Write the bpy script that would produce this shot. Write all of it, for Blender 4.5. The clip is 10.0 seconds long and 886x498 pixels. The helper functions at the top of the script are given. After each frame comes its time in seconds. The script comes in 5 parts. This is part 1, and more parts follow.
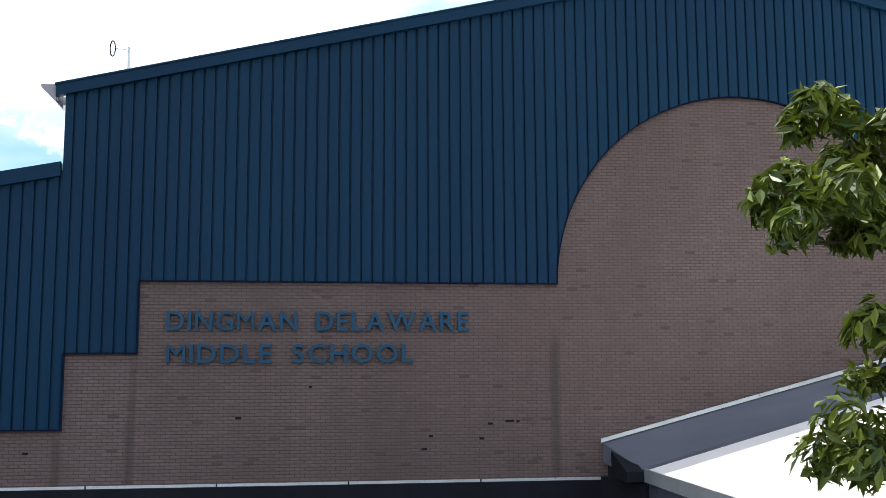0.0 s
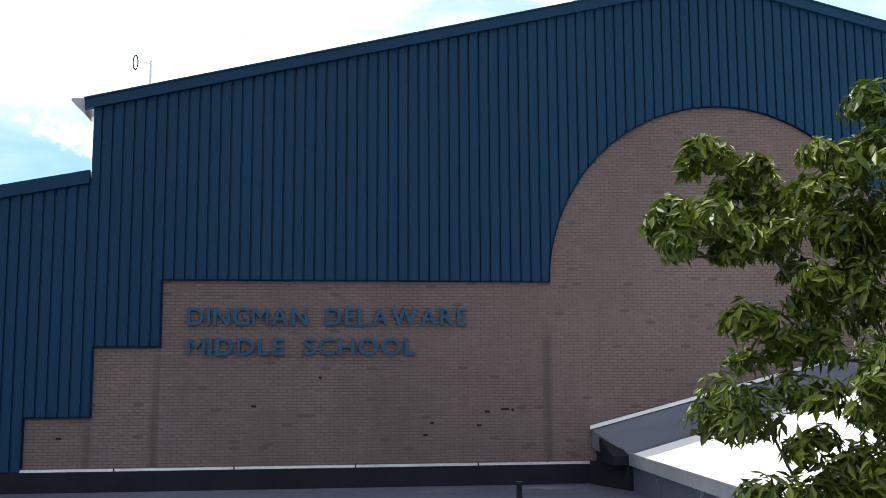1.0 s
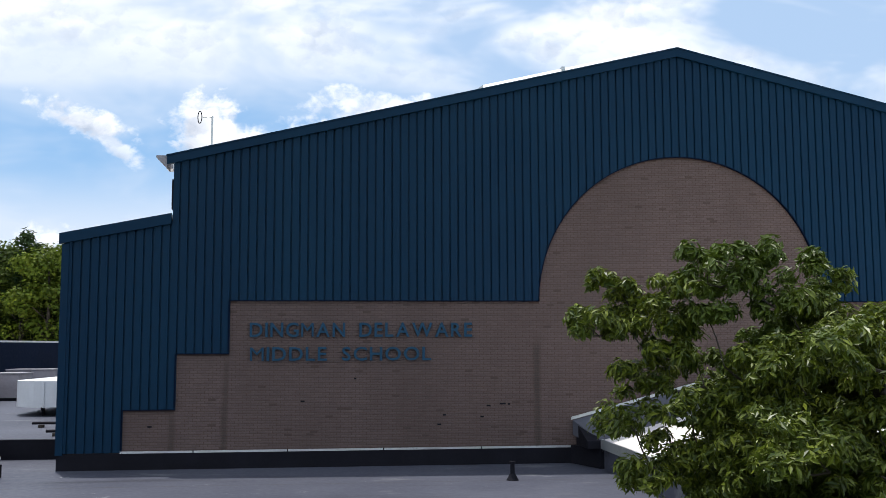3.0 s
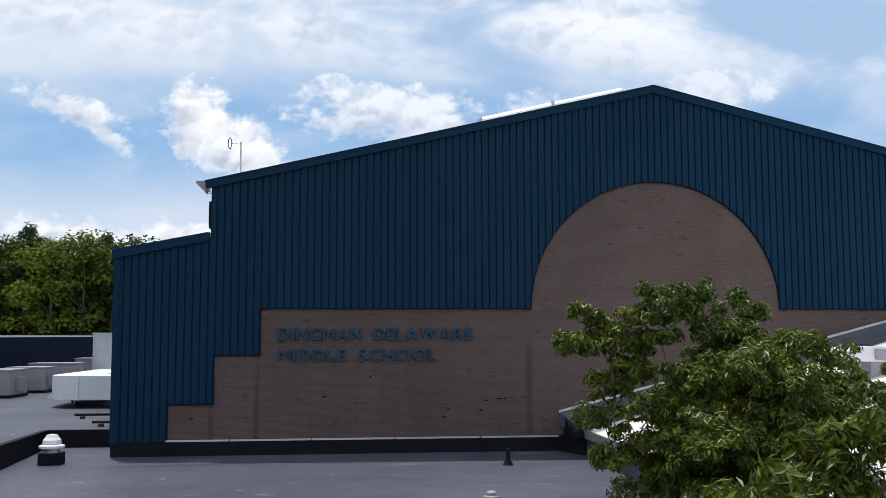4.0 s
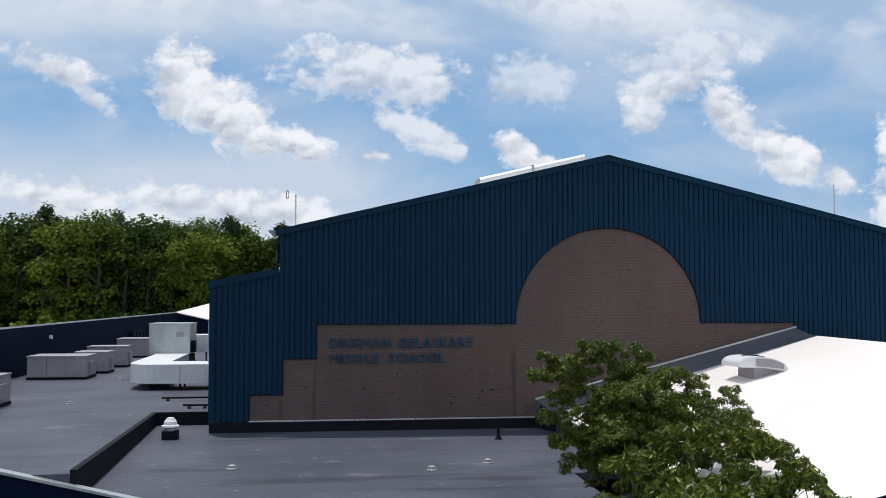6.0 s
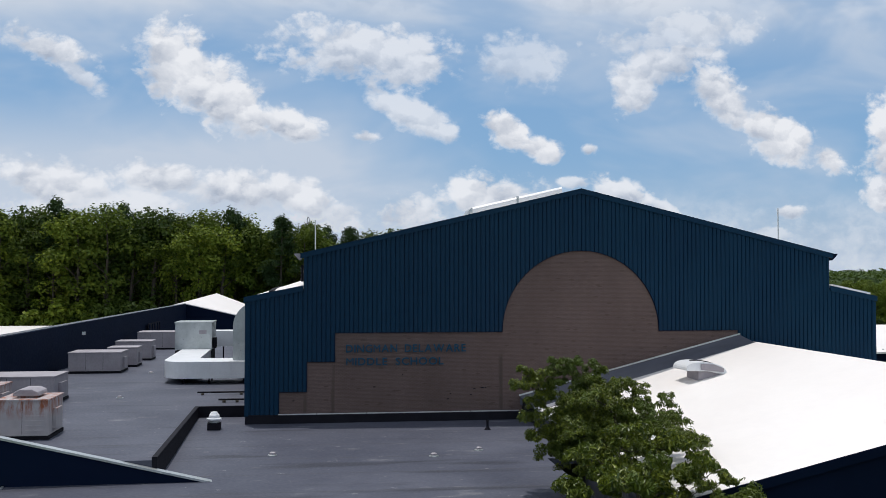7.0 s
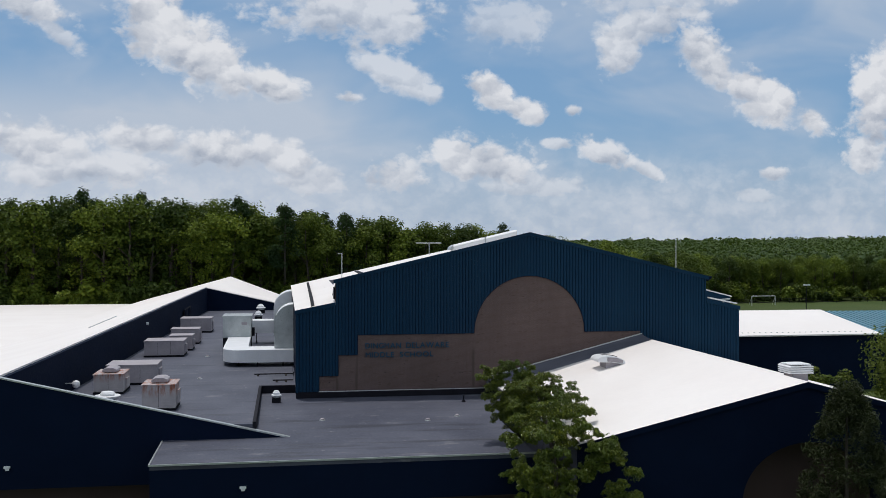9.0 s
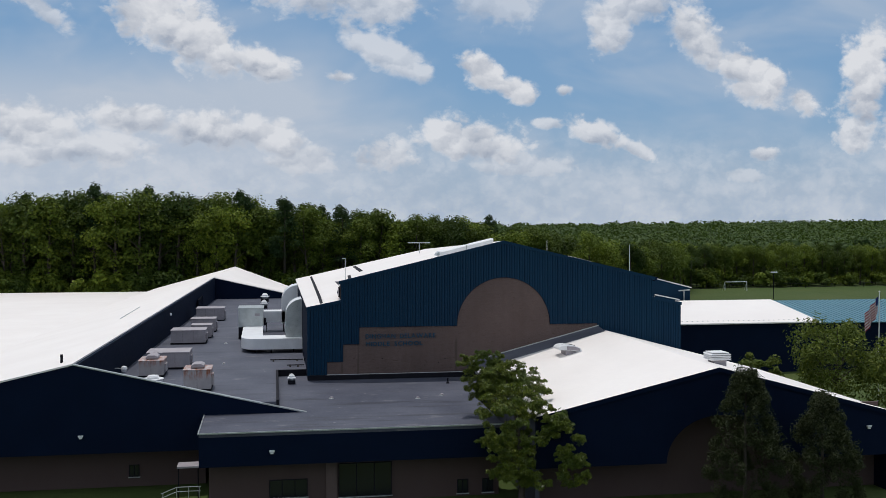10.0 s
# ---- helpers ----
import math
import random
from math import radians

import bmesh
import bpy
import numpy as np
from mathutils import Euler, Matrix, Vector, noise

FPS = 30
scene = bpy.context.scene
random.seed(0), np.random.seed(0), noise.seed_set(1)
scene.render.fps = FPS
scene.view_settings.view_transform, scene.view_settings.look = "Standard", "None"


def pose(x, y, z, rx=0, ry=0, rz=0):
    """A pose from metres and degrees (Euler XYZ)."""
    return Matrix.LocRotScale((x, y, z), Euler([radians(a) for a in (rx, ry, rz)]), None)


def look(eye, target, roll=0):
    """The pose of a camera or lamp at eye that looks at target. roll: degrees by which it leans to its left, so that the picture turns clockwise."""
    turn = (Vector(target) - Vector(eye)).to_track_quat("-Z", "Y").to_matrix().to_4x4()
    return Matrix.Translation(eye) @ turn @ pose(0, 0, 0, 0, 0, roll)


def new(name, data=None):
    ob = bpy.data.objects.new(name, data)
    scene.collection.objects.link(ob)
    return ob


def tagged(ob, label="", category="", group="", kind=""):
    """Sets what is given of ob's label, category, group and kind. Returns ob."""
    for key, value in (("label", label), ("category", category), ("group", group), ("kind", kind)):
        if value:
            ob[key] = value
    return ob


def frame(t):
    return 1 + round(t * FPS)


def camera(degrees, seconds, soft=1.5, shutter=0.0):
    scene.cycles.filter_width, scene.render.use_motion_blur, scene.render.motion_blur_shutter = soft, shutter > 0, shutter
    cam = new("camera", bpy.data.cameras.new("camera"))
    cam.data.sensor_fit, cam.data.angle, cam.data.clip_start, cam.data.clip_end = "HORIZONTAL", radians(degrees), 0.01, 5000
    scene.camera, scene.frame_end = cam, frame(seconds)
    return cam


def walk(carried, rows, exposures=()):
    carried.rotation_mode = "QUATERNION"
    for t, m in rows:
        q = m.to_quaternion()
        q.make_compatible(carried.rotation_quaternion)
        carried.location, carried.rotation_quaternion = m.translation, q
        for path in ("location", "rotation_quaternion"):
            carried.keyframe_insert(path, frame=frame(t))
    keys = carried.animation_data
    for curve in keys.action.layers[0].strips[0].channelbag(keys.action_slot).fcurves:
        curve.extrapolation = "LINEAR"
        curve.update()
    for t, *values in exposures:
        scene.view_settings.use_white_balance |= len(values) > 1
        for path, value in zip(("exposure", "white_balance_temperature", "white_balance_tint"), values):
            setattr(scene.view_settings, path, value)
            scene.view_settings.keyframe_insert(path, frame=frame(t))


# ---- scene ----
# ---- camera ----
cam = camera(48.0, 10.0, soft=0.8)
PATH = [
    (0, (-9.385, -20.565, 6.135), (-8.072, -10.729, 7.376), -0.25),
    (0.5, (-9.336, -21.338, 6.134), (-8.084, -11.492, 7.349), -0.27),
    (1, (-9.318, -22.185, 6.050), (-8.128, -12.328, 7.247), -0.27),
    (1.5, (-9.342, -23.337, 6.055), (-8.213, -13.471, 7.235), -0.25),
    (2, (-9.525, -24.624, 6.172), (-8.432, -14.749, 7.315), -0.21),
    (2.5, (-9.714, -26.095, 6.389), (-8.633, -16.213, 7.474), -0.22),
    (3, (-10.016, -27.688, 6.594), (-8.912, -17.802, 7.622), -0.21),
    (4.5, (-11.432, -33.896, 7.282), (-10.189, -24.010, 8.134), -0.06),
    (5, (-12.057, -36.476, 7.755), (-10.772, -26.587, 8.503), -0.02),
    (5.5, (-12.548, -39.407, 8.284), (-11.249, -29.513, 8.927), -0.03),
    (7, (-14.541, -50.518, 10.488), (-13.122, -40.625, 10.835), 0.02),
    (7.5, (-15.407, -55.296, 11.467), (-13.942, -45.407, 11.716), 0.10),
    (8, (-16.392, -60.563, 12.446), (-14.882, -50.679, 12.605), 0.10),
    (8.5, (-17.217, -66.130, 13.491), (-15.672, -56.250, 13.550), 0.04),
    (9, (-18.074, -72.104, 14.512), (-16.494, -62.230, 14.472), -0.02),
    (9.5, (-18.974, -78.646, 15.603), (-17.351, -68.780, 15.466), -0.02),
    (10, (-19.978, -85.783, 16.834), (-18.308, -75.926, 16.594), -0.02),
]
EXPOSURES = [(0, 0.48), (1.5, 0.37), (3, -0.08), (5, -0.38), (7.5, -0.63), (10, -0.8)]
walk(cam, [(t, look(e, g, r)) for t, e, g, r in PATH], EXPOSURES)

# ---- light ----
sun_vec = Vector((-0.09, 0.19, 1.0)).normalized()
SUN_EL, SUN_DIR = math.asin(sun_vec.z), Vector((sun_vec.x, sun_vec.y, 0)).normalized()
sun = new("sun", bpy.data.lights.new("sun", "SUN"))
sun.data.energy, sun.data.angle, sun.data.color = 3.6, radians(0.53), (1.0, 0.96, 0.92)
sun.matrix_world = look(sun_vec * 200, (0, 0, 0))

world = bpy.data.worlds.new("sky")
scene.world = world
world.use_nodes = True
WN, WL = world.node_tree.nodes, world.node_tree.links
WN.clear()


def wmath(op, a, b=None, clamp=False):
    n = WN.new("ShaderNodeMath")
    n.operation, n.use_clamp = op, clamp
    for i, v in enumerate((a, b)):
        if v is None:
            continue
        if isinstance(v, (int, float)):
            n.inputs[i].default_value = v
        else:
            WL.new(v, n.inputs[i])
    return n.outputs[0]


def wramp(v, lo, hi):
    n = WN.new("ShaderNodeMapRange")
    n.interpolation_type = "SMOOTHSTEP"
    WL.new(v, n.inputs[0])
    n.inputs[1].default_value, n.inputs[2].default_value = lo, hi
    return n.outputs[0]


def wnoise(vec, scale, detail, rough=0.55, dist=0.0):
    n = WN.new("ShaderNodeTexNoise")
    n.inputs["Scale"].default_value, n.inputs["Detail"].default_value = scale, detail
    n.inputs["Roughness"].default_value, n.inputs["Distortion"].default_value = rough, dist
    WL.new(vec, n.inputs["Vector"])
    return n


def wvoronoi(vec, scale):
    n = WN.new("ShaderNodeTexVoronoi")
    n.voronoi_dimensions, n.feature = "2D", "F1"
    n.inputs["Scale"].default_value = scale
    WL.new(vec, n.inputs["Vector"])
    return n.outputs["Distance"]


def wmix(f, a, b, mode="MIX"):
    n = WN.new("ShaderNodeMixRGB")
    n.blend_type = mode
    for i, v in enumerate((f, a, b)):
        if isinstance(v, (int, float)):
            n.inputs[i].default_value = v
        elif isinstance(v, tuple):
            n.inputs[i].default_value = (*v, 1)
        else:
            WL.new(v, n.inputs[i])
    return n.outputs[0]


def wsum(*terms):
    total = None
    for v, k, mid in terms:
        term = wmath("MULTIPLY", wmath("SUBTRACT", v, mid), k)
        total = term if total is None else wmath("ADD", total, term)
    return total


def build_sky():
    sky = WN.new("ShaderNodeTexSky")
    sky.sky_type, sky.sun_disc = "NISHITA", False
    sky.sun_elevation = SUN_EL
    sky.sun_rotation = math.atan2(SUN_DIR.x, SUN_DIR.y)
    sky.air_density, sky.dust_density, sky.ozone_density = 1.0, 0.3, 1.0
    co = WN.new("ShaderNodeTexCoord")
    sep = WN.new("ShaderNodeSeparateXYZ")
    WL.new(co.outputs["Generated"], sep.inputs[0])
    x, y, z = sep.outputs
    # azimuth and elevation as tangents about the north axis
    yy = wmath("MAXIMUM", wmath("ABSOLUTE", y), 0.05)
    u, v = wmath("DIVIDE", x, yy), wmath("DIVIDE", z, yy)

    def plane(lift, stretch):
        c = WN.new("ShaderNodeCombineXYZ")
        WL.new(u, c.inputs[0]), WL.new(wmath("MULTIPLY", wmath("ADD", v, lift), stretch), c.inputs[1])
        return c.outputs[0]
    uv, flat = plane(0.0, 1.25), plane(0.0, 1.0)
    big = wnoise(uv, 14.0, 6, 0.6, 0.3).outputs[0]
    fine = wnoise(uv, 64.0, 6, 0.62, 0.3).outputs[0]
    wide = wnoise(plane(0.0, 2.2), 4.6, 4, 0.55, 0.4).outputs[0]
    # every billow is lit on its upper side
    warp = WN.new("ShaderNodeVectorMath")
    warp.operation = "ADD"
    WL.new(uv, warp.inputs[0])
    wn = wnoise(uv, 37.0, 4, 0.6)
    WL.new(wmix(1.0, wn.outputs["Color"], (0.039, 0.039, 0.0), "MULTIPLY"), warp.inputs[1])
    lift = WN.new("ShaderNodeVectorMath")
    lift.operation = "ADD"
    WL.new(warp.outputs[0], lift.inputs[0])
    lift.inputs[1].default_value = (-0.0026, 0.006, 0.0)
    puff, puff_up, curl = wvoronoi(warp.outputs[0], 37.0), wvoronoi(lift.outputs[0], 37.0), wvoronoi(warp.outputs[0], 95.0)
    crest = wmath("SUBTRACT", puff_up, puff)
    wob = wsum((big, 2.1, 0.5), (puff, -0.46, 0.42), (curl, -0.26, 0.42), (fine, 0.45, 0.5))
    field, shade = None, None
    for cu, cv, lu, lv, tilt, dens in HIGH_CLOUDS + LOW_CLOUDS:
        m = WN.new("ShaderNodeMapping")
        m.vector_type = "TEXTURE"
        WL.new(flat, m.inputs["Vector"])
        m.inputs["Location"].default_value = (cu, cv, 0)
        m.inputs["Rotation"].default_value = (0, 0, radians(tilt))
        m.inputs["Scale"].default_value = (lu * 1.12, lv * 1.18, 1)
        r = WN.new("ShaderNodeVectorMath")
        r.operation = "LENGTH"
        WL.new(m.outputs[0], r.inputs[0])
        part_of = WN.new("ShaderNodeSeparateXYZ")
        WL.new(m.outputs[0], part_of.inputs[0])
        b = part_of.outputs[1]
        body = wmath("SUBTRACT", 1.0, r.outputs["Value"])
        mask = wmath("MULTIPLY", wramp(wmath("ADD", body, wob), -0.10, 0.46), dens)
        under = wmath("MULTIPLY", mask, wramp(b, 0.5, -0.9))
        field = mask if field is None else wmath("MAXIMUM", field, mask)
        shade = under if shade is None else wmath("MAXIMUM", shade, under)
    shade = wmath("ADD", wmath("MULTIPLY", shade, 0.75), wsum((crest, -1.0, 0.0), (big, -2.4, 0.53), (fine, -0.45, 0.5)))
    # broken sheet over the low bank and above
    low = wmath("MULTIPLY", wmath("MULTIPLY", wramp(v, 0.115, 0.06), wramp(wob, -0.55, 0.65)), 0.45)
    high = wmath("MULTIPLY", wmath("MULTIPLY", wramp(v, 0.25, 0.34), wramp(wide, 0.38, 0.62)), 0.8)
    field = wmath("MAXIMUM", field, wmath("MAXIMUM", low, high), True)
    # clear blue, thin white veil, pale horizon
    base = wmix(0.62, wmix(1.0, sky.outputs[0], (0.95, 1.05, 1.15), "MULTIPLY"), SKY_BLUE)
    base = wmix(wmath("MULTIPLY", wramp(v, 0.14, 0.0), 0.9), base, (6.6, 8.0, 10.0))
    west = wmath("MULTIPLY", wramp(u, 0.20, -0.06), wmath("MULTIPLY", wramp(v, 0.20, 0.11), 0.92))
    above = wmath("MULTIPLY", wramp(v, 0.21, 0.30), 0.40)
    above = wmath("MAXIMUM", above, wmath("MULTIPLY", wmath("MULTIPLY", wramp(v, 0.24, 0.29), wramp(u, 0.10, -0.1)), 0.85))
    veil = wmath("ADD", wmath("MAXIMUM", west, above), wmath("MULTIPLY", wramp(wide, 0.38, 0.70), 0.60), True)
    base = wmix(veil, base, (7.8, 9.0, 10.8))
    tone = wmix(wmath("MULTIPLY", shade, 1.0, True), CLOUD_LIT, CLOUD_SHADE)
    bg = WN.new("ShaderNodeBackground")
    bg.inputs[1].default_value = SKY_STRENGTH
    WL.new(wmix(field, base, tone), bg.inputs[0])
    out = WN.new("ShaderNodeOutputWorld")
    WL.new(bg.outputs[0], out.inputs[0])


SKY_STRENGTH = 0.10
SKY_BLUE = (3.6, 6.7, 11.0)
CLOUD_LIT, CLOUD_SHADE = (12.2, 12.5, 13.2), (6.0, 6.8, 8.3)
# centre (east, up), half length, half height, tilt, density: tangents about the north axis
HIGH_CLOUDS = [
    (-0.119, 0.218, 0.043, 0.034, -50, 1.00),
    (-0.076, 0.187, 0.062, 0.026, -32, 1.00),
    (-0.016, 0.161, 0.040, 0.014, -20, 1.00),
    (-0.245, 0.230, 0.051, 0.014, -22, 0.90),
    (-0.214, 0.204, 0.034, 0.010, -35, 0.70),
    (0.073, 0.231, 0.097, 0.030, -6, 0.80),
    (0.116, 0.169, 0.051, 0.014, -25, 0.75),
    (0.065, 0.148, 0.012, 0.006, 0, 0.85),
    (0.210, 0.159, 0.026, 0.016, -30, 1.00),
    (0.251, 0.139, 0.028, 0.011, -12, 1.00),
    (0.298, 0.140, 0.010, 0.007, 0, 0.90),
    (0.349, 0.205, 0.024, 0.024, -10, 0.85),
    (0.386, 0.233, 0.057, 0.022, 10, 0.80),
    (0.439, 0.205, 0.051, 0.023, -35, 0.95),
    (0.510, 0.162, 0.052, 0.023, -30, 1.00),
    (0.562, 0.137, 0.026, 0.014, -25, 1.00),
    (0.642, 0.162, 0.027, 0.054, -8, 1.00),
    (0.625, 0.103, 0.023, 0.020, 0, 0.90),
    (0.395, 0.265, 0.085, 0.020, 8, 0.60),
    (0.219, 0.227, 0.045, 0.023, 0, 0.50),
    (0.702, 0.132, 0.040, 0.051, 0, 1.00),
]
LOW_CLOUDS = [
    (0.519, 0.077, 0.022, 0.008, 0, 0.85),
    (0.336, 0.095, 0.035, 0.015, -22, 0.90),
    (0.380, 0.077, 0.020, 0.007, -25, 0.80),
    (0.280, 0.105, 0.016, 0.006, 0, 0.75),
    (0.201, 0.088, 0.056, 0.022, -6, 0.95),
    (0.108, 0.069, 0.035, 0.018, 0, 0.85),
    (-0.005, 0.088, 0.047, 0.017, -14, 0.92),
    (-0.065, 0.092, 0.051, 0.020, -6, 0.95),
    (-0.130, 0.104, 0.045, 0.014, -6, 0.90),
    (-0.240, 0.099, 0.054, 0.019, -8, 0.92),
    (-0.193, 0.072, 0.085, 0.017, 0, 0.80),
    (0.497, 0.054, 0.026, 0.008, 0, 0.55),
    (0.254, 0.062, 0.062, 0.011, 0, 0.60),
    (0.029, 0.066, 0.040, 0.016, 0, 0.70),
]
build_sky()

# ---- materials ----


class Mat:
    """Small builder for a node material with object-space texture."""

    def __init__(self, name, rough=0.6, metal=0.0, spec=0.5):
        self.m = bpy.data.materials.new(name)
        self.m.use_nodes = True
        self.t = self.m.node_tree
        self.b = self.t.nodes["Principled BSDF"]
        self.b.inputs["Roughness"].default_value = rough
        self.b.inputs["Metallic"].default_value = metal
        self.b.inputs["Specular IOR Level"].default_value = spec
        self.geo = self.t.nodes.new("ShaderNodeNewGeometry").outputs["Position"]
        self.obj = self.t.nodes.new("ShaderNodeTexCoord").outputs["Object"]

    def link(self, a, b):
        self.t.links.new(a, b)

    def scaled(self, vec, s):
        n = self.t.nodes.new("ShaderNodeVectorMath")
        n.operation = "MULTIPLY"
        self.link(vec, n.inputs[0])
        n.inputs[1].default_value = s
        return n.outputs[0]

    def noise(self, scale, detail=4, rough=0.55, vec=None, stretch=None):
        n = self.t.nodes.new("ShaderNodeTexNoise")
        v = vec or self.geo
        if stretch:
            v = self.scaled(v, stretch)
        self.link(v, n.inputs["Vector"])
        n.inputs["Scale"].default_value, n.inputs["Detail"].default_value = scale, detail
        n.inputs["Roughness"].default_value = rough
        return n.outputs[0]

    def ramp(self, v, lo, hi, to0=0.0, to1=1.0):
        n = self.t.nodes.new("ShaderNodeMapRange")
        self.link(v, n.inputs[0])
        for i, q in enumerate((lo, hi, to0, to1)):
            n.inputs[i + 1].default_value = q
        return n.outputs[0]

    def mix(self, f, a, b, mode="MIX"):
        n = self.t.nodes.new("ShaderNodeMixRGB")
        n.blend_type = mode
        for i, v in enumerate((f, a, b)):
            if isinstance(v, (int, float)):
                n.inputs[i].default_value = v
            elif isinstance(v, tuple):
                n.inputs[i].default_value = (*v, 1)
            else:
                self.link(v, n.inputs[i])
        return n.outputs[0]

    def rand(self):
        return self.t.nodes.new("ShaderNodeObjectInfo").outputs["Random"]

    def island(self):
        return self.t.nodes.new("ShaderNodeNewGeometry").outputs["Random Per Island"]

    def color(self, c):
        if isinstance(c, tuple):
            self.b.inputs["Base Color"].default_value = (*c, 1)
        else:
            self.link(c, self.b.inputs["Base Color"])
        return self

    def rough(self, v):
        self.link(v, self.b.inputs["Roughness"])
        return self

    def bump(self, h, strength=0.3, dist=0.01):
        n = self.t.nodes.new("ShaderNodeBump")
        n.inputs["Strength"].default_value, n.inputs["Distance"].default_value = strength, dist
        self.link(h, n.inputs["Height"])
        self.link(n.outputs[0], self.b.inputs["Normal"])
        return self


def two_scale(name, a, b, big=0.4, fine=12.0, rough=0.6, metal=0.0, spec=0.5, lo=0.35, hi=0.68, bump=0.15, stretch=None, fine_amount=0.35):
    """Paint or membrane that varies at a broad and a fine scale."""
    m = Mat(name, rough, metal, spec)
    broad = m.ramp(m.noise(big, 5, 0.6, stretch=stretch), lo, hi)
    grain = m.noise(fine, 4)
    c = m.mix(broad, a, b)
    c = m.mix(fine_amount, c, m.ramp(grain, 0.3, 0.75, 0.75, 1.2), "MULTIPLY")
    m.color(c)
    m.rough(m.ramp(grain, 0.2, 0.8, max(0.05, rough - 0.12), min(1, rough + 0.12)))
    if bump:
        m.bump(grain, bump, 0.01)
    return m.m


def brick_material(name, per_object, pale=(0.160, 0.117, 0.106), deep=(0.136, 0.100, 0.092)):
    m = Mat(name, 0.9, 0, 0.25)
    r = m.rand() if per_object else m.island()
    c = m.mix(m.ramp(r, 0.0, 1.0), deep, pale)
    dark = m.t.nodes.new("ShaderNodeMath")
    dark.operation = "GREATER_THAN"
    m.link(r, dark.inputs[0])
    dark.inputs[1].default_value = 0.985
    c = m.mix(dark.outputs[0], c, (0.100, 0.071, 0.063))
    stain = m.ramp(m.noise(0.35, 6, 0.65, stretch=(1, 1, 0.45)), 0.35, 0.7)
    c = m.mix(stain, c, m.mix(0.6, c, (0.084, 0.062, 0.056)))
    # run-off streaks below the inner corners of the siding
    sep = m.t.nodes.new("ShaderNodeSeparateXYZ")
    m.link(m.geo, sep.inputs[0])
    ragged = m.noise(3.0, 5, 0.6, stretch=(1, 1, 0.25))

    def calc(op, a, b):
        n = m.t.nodes.new("ShaderNodeMath")
        n.operation = op
        for i, v in enumerate((a, b)):
            if isinstance(v, (int, float)):
                n.inputs[i].default_value = v
            else:
                m.link(v, n.inputs[i])
        return n.outputs[0]
    for x0, z0, width in ((-4.28, 7.0, 0.16), (-12.88, 6.55, 0.12), (-14.28, 5.02, 0.14)):
        off = calc("ABSOLUTE", calc("ADD", calc("SUBTRACT", sep.outputs[0], x0), calc("MULTIPLY", calc("SUBTRACT", ragged, 0.5), 0.18)), 0)
        f = calc("MULTIPLY", m.ramp(off, width, width * 0.3), m.ramp(sep.outputs[2], z0 + 0.1, z0 - 0.4))
        c = m.mix(calc("MULTIPLY", f, m.ramp(ragged, 0.3, 0.6, 0.35, 0.75)), c, (0.060, 0.048, 0.043))
    grain = m.noise(60, 3)
    c = m.mix(0.4, c, m.ramp(grain, 0.3, 0.7, 0.75, 1.2), "MULTIPLY")
    return m.color(c).bump(grain, 0.4, 0.004).m


BRICK = brick_material("brown_brick", True)
BRICK_REST = brick_material("brown_brick_rest", False)
# brown brick again, its colour lowered to carry the shade under the fascias
SHADED_BRICK = brick_material("shaded_brown_brick", False, (0.088, 0.060, 0.054), (0.070, 0.047, 0.043))
MORTAR = two_scale("mortar", (0.088, 0.057, 0.048), (0.104, 0.069, 0.058), 0.5, 40, 0.95, spec=0.2)
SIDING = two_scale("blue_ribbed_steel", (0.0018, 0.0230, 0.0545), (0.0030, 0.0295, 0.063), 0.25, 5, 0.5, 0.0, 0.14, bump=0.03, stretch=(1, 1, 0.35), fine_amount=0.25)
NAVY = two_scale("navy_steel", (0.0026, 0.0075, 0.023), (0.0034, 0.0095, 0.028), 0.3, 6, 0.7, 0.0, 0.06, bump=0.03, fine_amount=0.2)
LETTER = two_scale("letter_blue", (0.014, 0.058, 0.105), (0.018, 0.068, 0.120), 2.0, 20, 0.6, spec=0.2, bump=0.05)
EPDM = None
WHITE_ROOF = two_scale("white_membrane", (0.80, 0.755, 0.72), (0.84, 0.80, 0.765), 0.15, 3, 0.55, spec=0.3, bump=0.04, fine_amount=0.08)
WHITE_METAL = two_scale("white_painted_metal", (0.72, 0.73, 0.74), (0.80, 0.81, 0.82), 0.8, 9, 0.4, bump=0.03, fine_amount=0.12)
GALV = two_scale("galvanised_steel", (0.42, 0.45, 0.45), (0.55, 0.58, 0.58), 1.2, 14, 0.35, 0.6, bump=0.05)
BLACK = two_scale("black_rubber", (0.006, 0.006, 0.010), (0.010, 0.010, 0.016), 1.0, 12, 0.8, spec=0.2, bump=0.1)
SILVER = two_scale("bright_aluminium", (0.60, 0.60, 0.60), (0.70, 0.70, 0.70), 2.0, 30, 0.35, 0.7, bump=0.03)
GLASS_DARK = two_scale("dark_glass", (0.010, 0.012, 0.014), (0.014, 0.016, 0.018), 1.0, 5, 0.08, 0, 0.6, bump=0)
GREY_MEMBRANE = two_scale("grey_membrane", (0.075, 0.079, 0.100), (0.115, 0.12, 0.145), 0.6, 6, 0.6, bump=0.1, stretch=(0.3, 1, 1))
TEAL_ROOF = two_scale("teal_ribbed_roof", (0.070, 0.19, 0.245), (0.082, 0.215, 0.275), 0.3, 5, 0.45, bump=0.03)


